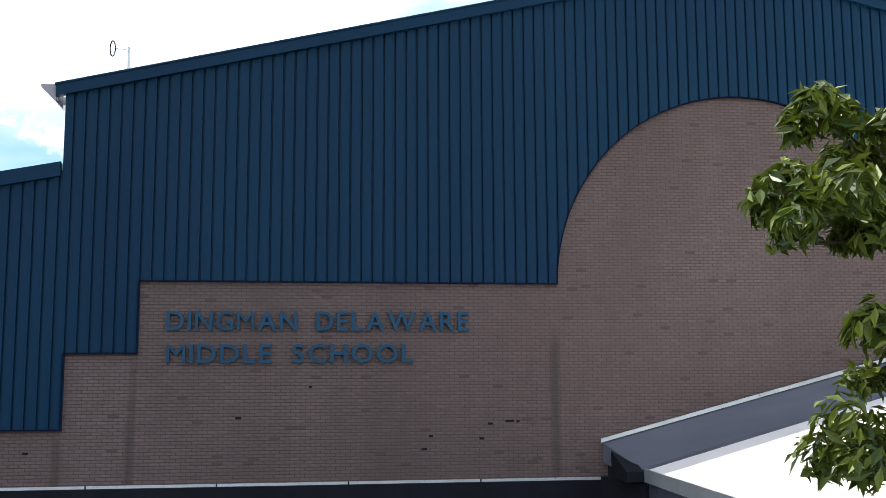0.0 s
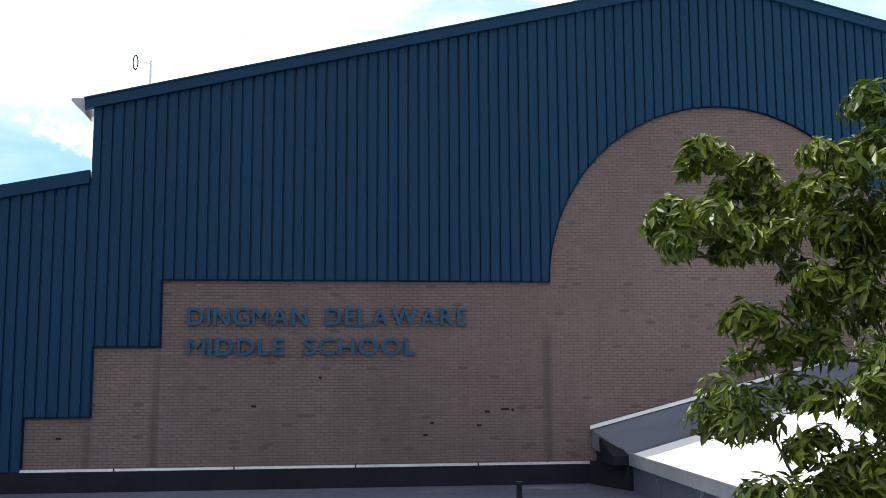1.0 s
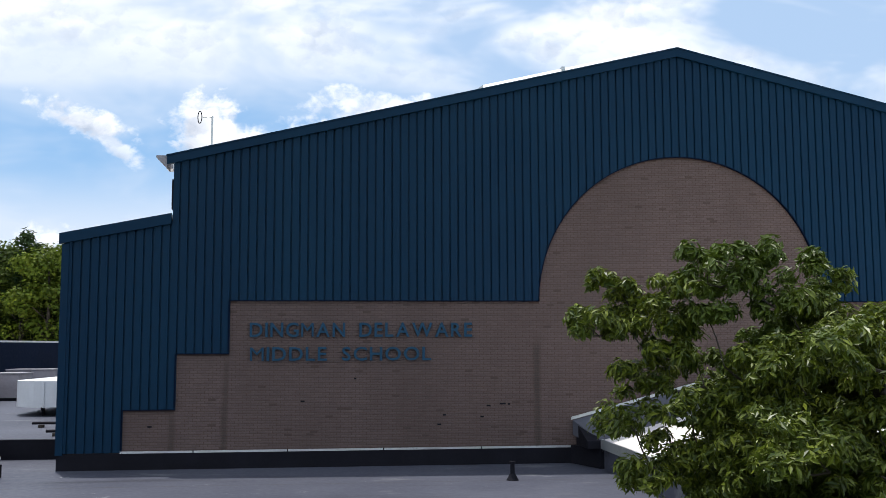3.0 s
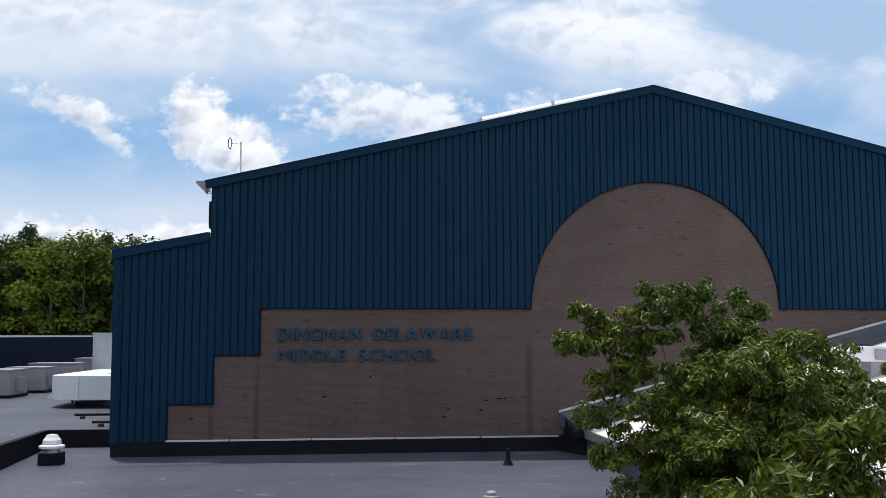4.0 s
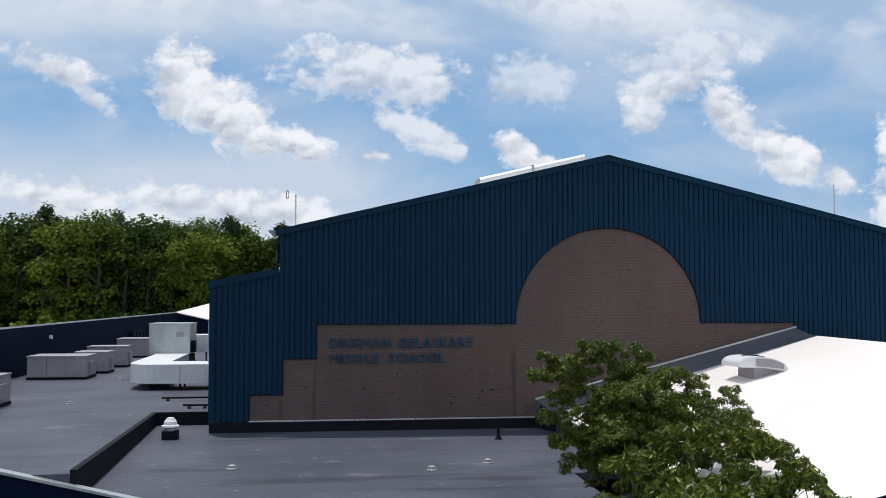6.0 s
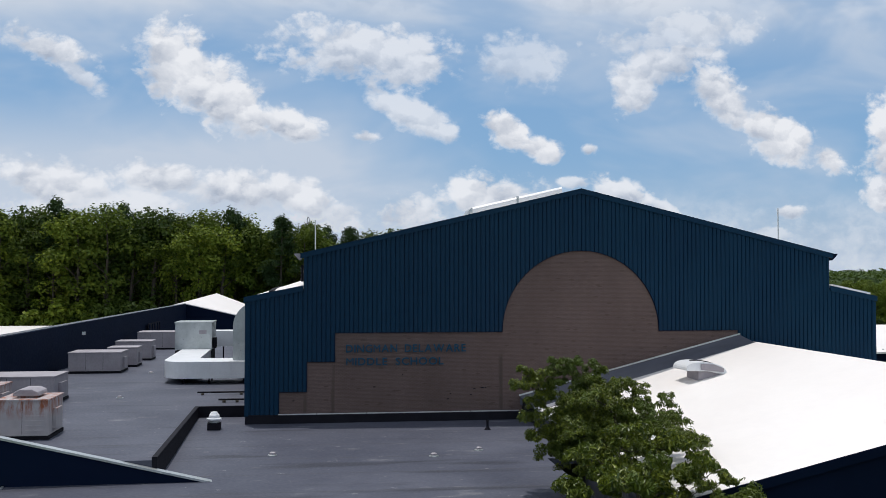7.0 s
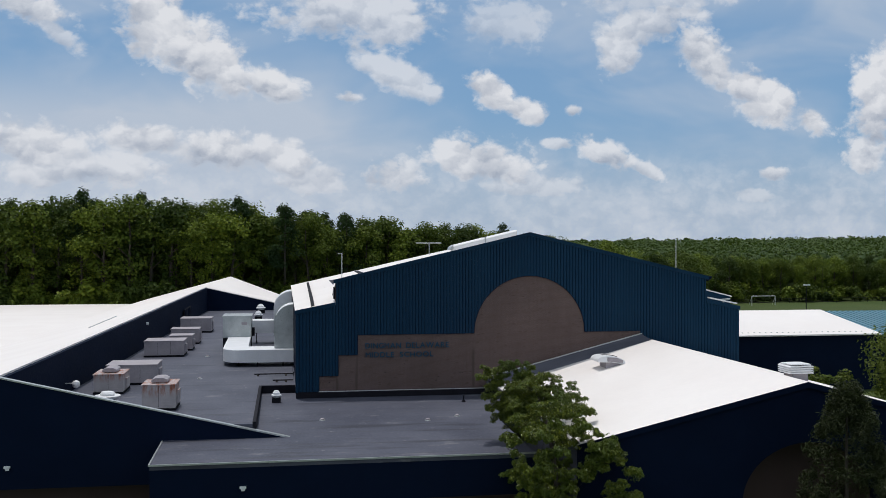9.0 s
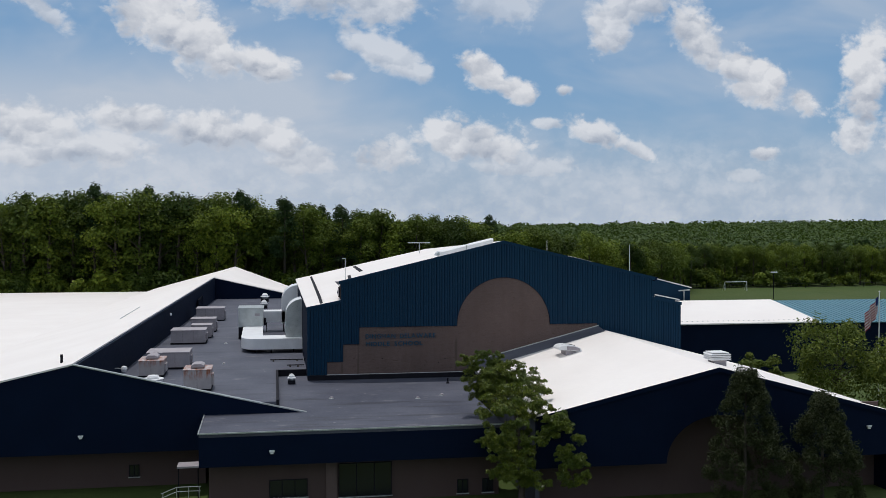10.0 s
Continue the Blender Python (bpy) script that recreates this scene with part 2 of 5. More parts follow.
def epdm_material():
    m = Mat("black_roof_membrane", 0.62, 0, 0.35)
    broad = m.ramp(m.noise(0.22, 6, 0.62), 0.34, 0.70)
    c = m.mix(broad, (0.052, 0.057, 0.082), (0.092, 0.098, 0.128))
    pond = m.ramp(m.noise(0.9, 5, 0.7, stretch=(0.35, 1.0, 1)), 0.60, 0.74)
    c = m.mix(pond, c, (0.20, 0.20, 0.21))
    scuff = m.ramp(m.noise(1.7, 7, 0.72, stretch=(0.8, 1.3, 1)), 0.645, 0.70)
    c = m.mix(scuff, c, (0.27, 0.27, 0.28))
    damp = m.ramp(m.noise(0.5, 5, 0.6, stretch=(0.25, 1.6, 1)), 0.56, 0.68)
    c = m.mix(damp, c, m.mix(0.7, c, (0.030, 0.032, 0.044)))
    # lap seams every three metres, wandering a little
    w = m.t.nodes.new("ShaderNodeTexWave")
    w.wave_type, w.bands_direction, w.wave_profile = "BANDS", "Y", "SAW"
    m.link(m.geo, w.inputs["Vector"])
    w.inputs["Scale"].default_value, w.inputs["Distortion"].default_value = 0.105, 0.12
    w.inputs["Detail Scale"].default_value = 0.4
    c = m.mix(m.ramp(w.outputs[1], 0.972, 0.985), c, (0.058, 0.059, 0.070))
    grain = m.noise(7, 5)
    c = m.mix(0.4, c, m.ramp(grain, 0.3, 0.7, 0.8, 1.15), "MULTIPLY")
    return m.color(c).rough(m.ramp(grain, 0.2, 0.8, 0.5, 0.75)).bump(m.noise(3, 5), 0.25, 0.02).m


EPDM = epdm_material()


def rusty_material():
    m = Mat("rust_streaked_paint", 0.6)
    base = m.mix(m.ramp(m.noise(1.2, 5), 0.35, 0.65), (0.38, 0.35, 0.355), (0.46, 0.425, 0.425))
    streak = m.ramp(m.noise(2.2, 6, 0.7, vec=m.obj, stretch=(1.6, 1.6, 0.35)), 0.44, 0.60)
    sep = m.t.nodes.new("ShaderNodeSeparateXYZ")
    m.link(m.obj, sep.inputs[0])
    up = m.ramp(sep.outputs[2], 0.8, 1.35)
    f = m.t.nodes.new("ShaderNodeMath")
    f.operation = "MULTIPLY"
    m.link(streak, f.inputs[0])
    m.link(up, f.inputs[1])
    c = m.mix(f.outputs[0], base, (0.30, 0.09, 0.035))
    return m.color(c).bump(m.noise(14, 4), 0.15, 0.01).m


RUSTY = rusty_material()
BEIGE = two_scale("beige_grey_cabinet_paint", (0.29, 0.265, 0.285), (0.37, 0.34, 0.36), 0.8, 8, 0.55, bump=0.06)


def leaf_material(name, a, b, c3, trans=0.35, each=False, rough=0.6, gloss=0.18, patch=0.6):
    m = Mat(name, rough, 0, gloss)
    r = m.island()
    c = m.mix(r, a, b)
    c = m.mix(m.ramp(m.noise(patch, 4), 0.4, 0.65), c, c3)
    if each:
        tone = m.mix(m.rand(), (0.36, 0.44, 0.44), (2.0, 1.70, 1.0))
        c = m.mix(1.0, c, tone, "MULTIPLY")
    m.color(c)
    tr = m.t.nodes.new("ShaderNodeBsdfTranslucent")
    m.link(m.mix(0.5, c, (0.20, 0.30, 0.03)), tr.inputs[0])
    mx = m.t.nodes.new("ShaderNodeMixShader")
    mx.inputs[0].default_value = trans
    m.link(m.b.outputs[0], mx.inputs[1])
    m.link(tr.outputs[0], mx.inputs[2])
    m.link(mx.outputs[0], m.t.nodes["Material Output"].inputs[0])
    return m.m


LEAF = leaf_material("broad_leaf", (0.020, 0.040, 0.006), (0.215, 0.250, 0.024), (0.072, 0.108, 0.012), 0.12, False, 0.40, 0.36)
LAWN_LEAF = leaf_material("lawn_tree_leaf", (0.034, 0.060, 0.009), (0.170, 0.195, 0.030), (0.074, 0.104, 0.015), 0.16)
WOOD_LEAF = leaf_material("woodland_leaf", (0.030, 0.060, 0.010), (0.115, 0.158, 0.024), (0.060, 0.100, 0.016), 0.16, True)
CANOPY_LEAF = leaf_material("canopy_leaf", (0.022, 0.050, 0.012), (0.078, 0.118, 0.024), (0.040, 0.070, 0.014), 0.14, patch=0.16)
PINE_LEAF = leaf_material("pine_needle", (0.018, 0.040, 0.014), (0.030, 0.060, 0.022), (0.022, 0.048, 0.017), 0.15)
CEDAR_LEAF = leaf_material("cedar_spray", (0.014, 0.021, 0.008), (0.036, 0.042, 0.014), (0.022, 0.030, 0.009), 0.08)
BARK = two_scale("bark", (0.048, 0.040, 0.033), (0.085, 0.072, 0.058), 2, 16, 0.9, spec=0.2, bump=0.6, stretch=(3, 3, 0.4))


def grass_material():
    m = Mat("lawn", 0.9, 0, 0.2)
    c = m.mix(m.ramp(m.noise(0.05, 6, 0.6), 0.35, 0.65), (0.045, 0.075, 0.016), (0.075, 0.095, 0.026))
    c = m.mix(m.ramp(m.noise(2.5, 6, 0.7), 0.3, 0.75), c, (0.040, 0.065, 0.014))
    return m.color(c).bump(m.noise(9, 6, 0.7), 0.6, 0.05).m


GRASS = grass_material()

# ---- building blocks ----


def part(name, bm, mat, parent=None, label="", bevel=0.0):
    """Links a bmesh as one mesh object, under a thing or a part."""
    if bevel:
        bmesh.ops.bevel(bm, geom=[e for e in bm.edges if e.is_manifold and e.calc_face_angle(0) > 0.5], offset=bevel, segments=2, profile=0.6, affect="EDGES")
    me = bpy.data.meshes.new(name)
    bm.to_mesh(me)
    bm.free()
    me.materials.append(mat)
    ob = new(name, me)
    if parent:
        ob.parent = parent
    if label:
        ob["label"] = label
    return ob


def thing(name, x, y, z, label, category, group="", kind="", rz=0.0):
    ob = new(name)
    ob.empty_display_size = 0.2
    ob.matrix_basis = pose(x, y, z, 0, 0, rz)
    return tagged(ob, label, category, group, kind)


def add_box(bm, x0, x1, y0, y1, z0, z1):
    v = [bm.verts.new(p) for p in ((x0, y0, z0), (x1, y0, z0), (x1, y1, z0), (x0, y1, z0), (x0, y0, z1), (x1, y0, z1), (x1, y1, z1), (x0, y1, z1))]
    for f in ((3, 2, 1, 0), (4, 5, 6, 7), (0, 1, 5, 4), (1, 2, 6, 5), (2, 3, 7, 6), (3, 0, 4, 7)):
        bm.faces.new([v[i] for i in f])
    return bm


def box(x0, x1, y0, y1, z0, z1):
    return add_box(bmesh.new(), x0, x1, y0, y1, z0, z1)


def add_prism(bm, pts, axis, a, b):
    """Solid between two copies of a closed outline along axis x, y or z."""
    def at(p, w):
        return {"x": (w, p[0], p[1]), "y": (p[0], w, p[1]), "z": (p[0], p[1], w)}[axis]
    lo, hi = [bm.verts.new(at(p, a)) for p in pts], [bm.verts.new(at(p, b)) for p in pts]
    bm.faces.new(lo), bm.faces.new(hi)
    for i in range(len(pts)):
        j = (i + 1) % len(pts)
        bm.faces.new((lo[i], lo[j], hi[j], hi[i]))
    bmesh.ops.recalc_face_normals(bm, faces=bm.faces[:])
    return bm


def prism(pts, axis, a, b):
    return add_prism(bmesh.new(), pts, axis, a, b)


def add_tube(bm, pts, radii, n=10, caps=True):
    """A round bar along a list of points."""
    rings = []
    for i, p in enumerate(pts):
        p = Vector(p)
        d = (Vector(pts[min(i + 1, len(pts) - 1)]) - Vector(pts[max(i - 1, 0)])).normalized()
        s = d.cross(Vector((0.13, 0.31, 0.94)) if abs(d.z) < 0.95 else Vector((1, 0.2, 0))).normalized()
        t = d.cross(s)
        r = radii[i] if isinstance(radii, (list, tuple)) else radii
        rings.append([bm.verts.new(p + s * r * math.cos(a) + t * r * math.sin(a)) for a in (2 * math.pi * k / n for k in range(n))])
    for a, b in zip(rings, rings[1:]):
        for k in range(n):
            bm.faces.new((a[k], a[(k + 1) % n], b[(k + 1) % n], b[k]))
    if caps:
        bm.faces.new(rings[0][::-1]), bm.faces.new(rings[-1])
    return bm


def tube(pts, radii, n=10):
    return add_tube(bmesh.new(), pts, radii, n)


def lathe(profile, n=20):
    """A turned solid from (radius, height) pairs, bottom to top."""
    return add_tube(bmesh.new(), [(0, 0, z) for r, z in profile], [max(r, 0.001) for r, z in profile], n)


# ---- plan ----
GROUND = -2.2          # lawn at the front
ROOF_A, ROOF_B = 3.22, 4.0   # front membrane roof, higher membrane roof
RIDGE_Z, GABLE_X, GABLE_Z, STEP_Z = 15.47, 14.36, 12.05, 10.38
EAVE_X, EAVE_Z = 17.22, 9.80
ROOF_F = 3.09         # the front roof falls gently to its edge
GABLE_E, EAVE_E = 13.85, 16.5   # the east side is a little shorter
ARCH_R, SPRING = 4.2, 8.0
PITCH = (RIDGE_Z - GABLE_Z) / GABLE_X
W_RIDGE_X, W_PITCH, W_FRONT = 9.0, 0.262, -21.5
L_RIDGE_X, L_RIDGE_Z, L_FRONT = -34.0, 7.0, -12.9
A_FRONT, A_WEST, STEP_BACK = -18.9, -24.95, 2.5   # entrance roof and the step up to the yard roof
YARD_BACK = 91.0


def roof_a_z(y):
    return 3.50 + 0.0217 * y


def land(x, y):
    """Height of the ground: level round the school, a low bank up to the woods."""
    def smooth(a, b, v):
        v = min(max((v - a) / (b - a), 0), 1)
        return v * v * (3 - 2 * v)
    h = GROUND + (4.0 - 2.8 * smooth(10, 50, x)) * smooth(45, 125, y) + 0.4 * noise.noise((x * 0.02, y * 0.02, 0)) * smooth(30, 80, y)
    h += 4.5 * smooth(80, 420, x) * smooth(200, 480, y) - 70 * smooth(560, 2500, y)
    return h


def gym_top(x):
    a = abs(x)
    gx, ex = (GABLE_X, EAVE_X) if x < 0 else (GABLE_E, EAVE_E)
    if a <= gx:
        return RIDGE_Z - PITCH * a
    return STEP_Z + (EAVE_Z - STEP_Z) * (a - gx) / (ex - gx)


def roof_z(x, y):
    """Top of the gymnasium roof: stepped at the front, one straight slope further back, falling to the rear."""
    a = abs(x)
    gx, ex = (GABLE_X, EAVE_X) if x < 0 else (GABLE_E, EAVE_E)
    fall = 1.8 * max(y, 0) / 46.0
    straight = EAVE_Z + (RIDGE_Z - fall - EAVE_Z) * (1 - a / ex)
    f = min(1.0, max(y, 0) / 6.0)
    front = RIDGE_Z - PITCH * a - fall if a <= gx else gym_top(x)
    return front + (straight - front) * f


def brick_top(x):
    """Top of the brick field of the gable wall at x."""
    if abs(x) < ARCH_R:
        return SPRING + math.sqrt(ARCH_R ** 2 - x * x)
    if -12.78 <= x < 0 or 0 < x <= 8.6:
        return SPRING
    if -14.18 <= x < 0:
        return 6.55
    if -15.55 <= x < 0:
        return 5.06
    return -50.0


# ---- ground ----


def build_ground():
    xs = sorted(set([-2500, -1500, -900, -600, -400] + list(range(-300, 301, 12)) + [400, 600, 900, 1500, 2500]))
    ys = sorted(set([-2500, -1000, -500, -300, -200] + list(range(-120, 421, 12)) + [520, 640, 800, 1200, 1800, 2500]))
    bm = bmesh.new()
    grid = [[bm.verts.new((x, y, land(x, y))) for x in xs] for y in ys]
    for a, b in zip(grid, grid[1:]):
        for i in range(len(xs) - 1):
            f = bm.faces.new((a[i], a[i + 1], b[i + 1], b[i]))
            f.smooth = True
    tagged(part("ground", bm, GRASS), "mown green lawn and playing field round the school", "ground", kind="structure")


build_ground()

# ---- gymnasium ----


def gym_outline():
    gz = RIDGE_Z - PITCH * GABLE_E
    return [(-EAVE_X, GROUND), (EAVE_E, GROUND), (EAVE_E, EAVE_Z - .15), (GABLE_E, STEP_Z - .15), (GABLE_E, gz - .15), (0, RIDGE_Z - .15), (-GABLE_X, GABLE_Z - .15), (-GABLE_X, STEP_Z - .15), (-EAVE_X, EAVE_Z - .15)]


GYM_BACK = 46.0
gym = tagged(part("gymnasium", prism(gym_outline(), "y", 0.0, 0.35), MORTAR), "tall gabled gymnasium, blue ribbed steel over brown brick arch", "building")
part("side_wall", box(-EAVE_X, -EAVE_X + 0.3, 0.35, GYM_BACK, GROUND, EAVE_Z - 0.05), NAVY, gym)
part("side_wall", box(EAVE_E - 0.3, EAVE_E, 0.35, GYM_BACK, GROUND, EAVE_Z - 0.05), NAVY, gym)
part("back_wall", prism([(-EAVE_X, GROUND), (EAVE_E, GROUND), (EAVE_E, EAVE_Z - .15), (0, RIDGE_Z - 1.97), (-EAVE_X, EAVE_Z - .15)], "y", GYM_BACK, GYM_BACK + 0.25), NAVY, gym)


def roof_sheet(a0, a1, side, t=0.12):
    """Roof membrane from a0 to a1 off the ridge, following the slope to the rear."""
    bm = bmesh.new()
    xs = [side * (a0 + (a1 - a0) * i / 6) for i in range(7)]
    ys = [-0.02, 1.0, 2.0, 3.0, 4.0, 5.0, 6.0, 14.0, 24.0, 35.0, GYM_BACK + 0.3]
    inner = 1e-4 if a0 > 1 else -1e-4
    top, low = ([[bm.verts.new((x, y, roof_z(x + side * inner, y) - d)) for x in xs] for y in ys] for d in (0.02, 0.02 + t))
    for j in range(len(ys) - 1):
        for i in range(6):
            bm.faces.new((top[j][i], top[j][i + 1], top[j + 1][i + 1], top[j + 1][i]))
            bm.faces.new((low[j][i], low[j + 1][i], low[j + 1][i + 1], low[j][i + 1]))
    for i in range(6):
        bm.faces.new((top[0][i], low[0][i], low[0][i + 1], top[0][i + 1]))
        bm.faces.new((top[-1][i], top[-1][i + 1], low[-1][i + 1], low[-1][i]))
    for j in range(len(ys) - 1):
        bm.faces.new((top[j][0], top[j + 1][0], low[j + 1][0], low[j][0]))
        bm.faces.new((top[j][6], low[j][6], low[j + 1][6], top[j + 1][6]))
    bmesh.ops.recalc_face_normals(bm, faces=bm.faces[:])
    return bm


for s, gx, ex in ((-1, GABLE_X, EAVE_X), (1, GABLE_E, EAVE_E)):
    gz = RIDGE_Z - PITCH * gx
    part("roof", roof_sheet(0.0, gx, s), WHITE_ROOF, gym, "white membrane roof slope")
    part("roof", roof_sheet(gx + 0.002, ex + 0.05, s), WHITE_ROOF, gym, "white lean-to roof slope")
    wall_end = roof_z(s * gx, 5.6)
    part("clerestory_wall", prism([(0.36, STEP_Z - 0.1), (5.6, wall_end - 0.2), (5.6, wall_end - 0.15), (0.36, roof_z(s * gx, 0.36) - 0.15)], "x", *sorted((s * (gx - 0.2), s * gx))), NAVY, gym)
    # blue metal rake trim along the slopes
    part("rake_trim", prism([(s * (gx + 0.18), gz - 0.27 - 0.18 * PITCH), (0, RIDGE_Z - 0.27), (0, RIDGE_Z - 0.04), (s * (gx + 0.18), gz - 0.04 - 0.18 * PITCH)], "y", -0.16, -0.025), SIDING, gym, "blue rake trim")
    part("drip_edge", prism([(s * (gx + 0.2), gz - 0.038 - 0.2 * PITCH), (0, RIDGE_Z - 0.038), (0, RIDGE_Z), (s * (gx + 0.2), gz - 0.2 * PITCH)], "y", -0.18, 0.1), SIDING, gym)
    part("rake_trim", prism([(s * (ex + 0.10), EAVE_Z - 0.28), (s * (gx + 0.03), STEP_Z - 0.28), (s * (gx + 0.03), STEP_Z + 0.01), (s * (ex + 0.10), EAVE_Z + 0.01)], "y", -0.15, -0.026), SIDING, gym, "blue rake trim")
    part("corner_trim", box(*sorted((s * (ex - 0.16), s * (ex + 0.03))), -0.10, 0.12, 3.9 if s < 0 else GROUND, EAVE_Z - 0.285), SIDING, gym)
    part("gutter_end", prism([(s * (gx + 0.18), gz - 0.42), (s * (gx + 0.48), gz - 0.12), (s * (gx + 0.48), gz - 0.06), (s * (gx + 0.18), gz - 0.06)], "y", -0.10, 0.5), BEIGE if s < 0 else NAVY, gym, "short pale gutter end")
    part("gutter", box(*sorted((s * (gx + 0.12), s * (gx + 0.30))), 0.51, 1.0, gz - 0.32, gz - 0.15), WHITE_METAL, gym)

# ribbed siding, one sheet at a time
RIB = 0.2325
SHEET = RIB * 4
PROFILE = [(0.0, 0.0), (0.010, 0.044), (0.034, 0.044), (0.044, 0.002), (0.072, -0.010), (0.170, -0.010), (0.205, -0.002)]


def siding_sheet(x0):
    cols = []
    for k in range(4):
        cols += [(x0 + k * RIB + px, py) for px, py in PROFILE]
    cols.append((x0 + SHEET, 0.0))
    cols = [c for c in cols if -EAVE_X + 0.02 <= c[0] <= EAVE_E - 0.02]
    # extra columns where the outline breaks
    for e in (-ARCH_R, ARCH_R, -12.78, -14.18, -15.55, 8.6, -GABLE_X, GABLE_E):
        if cols and cols[0][0] < e < cols[-1][0]:
            cols += [(e - 0.0005, None), (e + 0.0005, None)]
    cols.sort(key=lambda c: c[0])
    bm, prev, depth = bmesh.new(), None, 0.0
    for x, d in cols:
        depth = depth if d is None else d
        lo = brick_top(x)
        if lo < 0:
            lo = 3.95 if x < -15.5 else 2.4
        hi = gym_top(x) - 0.2
        cur = (bm.verts.new((x, -0.062 + depth, lo)), bm.verts.new((x, -0.062 + depth, hi)))
        if prev:
            bm.faces.new((prev[0], cur[0], cur[1], prev[1]))
        prev = cur
    return bm if len(bm.faces) else None


x = -EAVE_X
while x < EAVE_E:
    sheet = siding_sheet(x)
    if sheet:
        part("siding_sheet", sheet, SIDING, gym)
    x += SHEET

# flashing round the brick field
arc = [(ARCH_R * math.cos(a), SPRING + ARCH_R * math.sin(a)) for a in (math.pi * i / 72 for i in range(73))]
bm = bmesh.new()
prev = None
for ax, az in arc:
    o = 1 + 0.022 / ARCH_R
    ox, oz = ax * o, SPRING + (az - SPRING) * o
    ring = [bm.verts.new(p) for p in ((ax, -0.082, az), (ox, -0.082, oz), (ox, 0.0, oz), (ax, 0.0, az))]
    if prev:
        for i in range(4):
            bm.faces.new((prev[i], prev[(i + 1) % 4], ring[(i + 1) % 4], ring[i]))
    else:
        bm.faces.new(ring)
    prev = ring
bm.faces.new(prev)
bmesh.ops.recalc_face_normals(bm, faces=bm.faces[:])
part("arch_flashing", bm, NAVY, gym, "thin dark blue flashing round the arch")
for x0, x1, z in ((-12.80, -4.2, 8.0), (4.2, 8.6, 8.0), (-14.20, -12.78, 6.55), (-15.57, -14.18, 5.06)):
    part("ledge_flashing", box(x0, x1, -0.085, 0.0, z, z + 0.025), NAVY, gym)
for x0, z0, z1 in ((-12.80, 6.60, 8.0), (-14.20, 5.11, 6.55), (-15.57, 4.02, 5.06)):
    part("jamb_flashing", box(x0 - 0.02, x0 + 0.005, -0.085, 0.0, z0, z1), NAVY, gym)

# silver termination bar and black base flashing; the black band also paints the wall's shadow
part("termination_bar", box(-15.6, -3.3, -0.05, -0.018, 3.93, 3.985), SILVER, gym, "bright aluminium bar at the brick foot", 0.008)
for jx in (-13.7, -11.2, -8.6, -5.9):
    part("bar_joint", box(jx, jx + 0.03, -0.056, -0.0505, 3.92, 3.99), BLACK, gym)
part("base_flashing_shadow", box(-EAVE_X, -3.0, -0.06, -0.005, ROOF_A, 3.925), BLACK, gym, "black rubber base flashing, its band also painting the shadow at the wall foot")

# ---- letters ----


def letters(text, x0, x1, top, cap):
    made = []
    for ch in text:
        if ch == " ":
            made.append(None)
            continue
        cu = bpy.data.curves.new("letter", "FONT")
        cu.body, cu.size, cu.extrude, cu.offset, cu.resolution_u = ch, 1.0, 0.03, 0.0 if ch == "M" else 0.014, 3
        tmp = new("letter", cu)
        me = bpy.data.meshes.new_from_object(tmp.evaluated_get(bpy.context.evaluated_depsgraph_get()))
        bpy.data.objects.remove(tmp)
        made.append(me)
    span = [(min(v.co.x for v in m.vertices), max(v.co.x for v in m.vertices)) if m else None for m in made]
    scale = cap / 0.74
    gap = 0.135 * scale
    width = sum((b - a) * scale if s else 0.46 * scale for s in span for a, b in [s or (0, 0)]) + gap * (len(text) - 1)
    squeeze = (x1 - x0) / width
    x = x0
    for m, s in zip(made, span):
        if m is None:
            x += (0.46 * scale + gap) * squeeze
            continue
        a, b = s
        m.transform(Matrix.Translation((x - a * scale * squeeze, -0.055, top - cap)) @ Matrix.Rotation(radians(90), 4, "X") @ Matrix.Diagonal((scale * squeeze, scale, 1, 1)))
        m.materials.append(LETTER)
        ob = new("letter", m)
        ob.parent = sign
        x += ((b - a) * scale + gap) * squeeze


sign = thing("wall_sign", -9.2, 0, 7.0, "blue raised letters spelling the school name on brick", "sign")
sign.matrix_basis = Matrix()
letters("DINGMAN DELAWARE", -12.24, -6.12, 7.43, 0.41)
letters("MIDDLE SCHOOL", -12.22, -7.27, 6.76, 0.39)

# ---- roofs in front ----
bm = prism([(A_WEST, A_FRONT), (-4.4, A_FRONT), (-4.4, -10.2), (-2.7, -10.2), (-2.7, 0.0), (-EAVE_X, 0.0), (-EAVE_X, STEP_BACK), (-19.9, STEP_BACK), (-19.9, L_FRONT), (A_WEST, L_FRONT)][::-1], "z", -0.25, 0.0)
for v in bm.verts:
    v.co.z += roof_a_z(v.co.y)
roof_a = tagged(part("flat_roof", bm, EPDM), "flat dark grey rubber membrane roof with lap seams", "roof", kind="structure")
part("roof_edge", box(A_WEST - 0.05, -4.35, A_FRONT - 0.08, A_FRONT - 0.001, ROOF_F - 0.04, ROOF_F + 0.05), GALV, roof_a, "thin grey metal roof edge")
bm = box(A_WEST - 0.08, A_WEST - 0.001, A_FRONT, L_FRONT - 0.07, -0.04, 0.05)
for v in bm.verts:
    v.co.z += roof_a_z(v.co.y)
part("roof_edge", bm, GALV, roof_a, "thin grey metal roof edge")
front = tagged(part("wall_front_entrance", box(A_WEST, -4.4, A_FRONT, A_FRONT + 0.3, 0.85, ROOF_F - 0.26), NAVY), "navy steel fascia over a recessed entrance front", "wall", kind="structure")
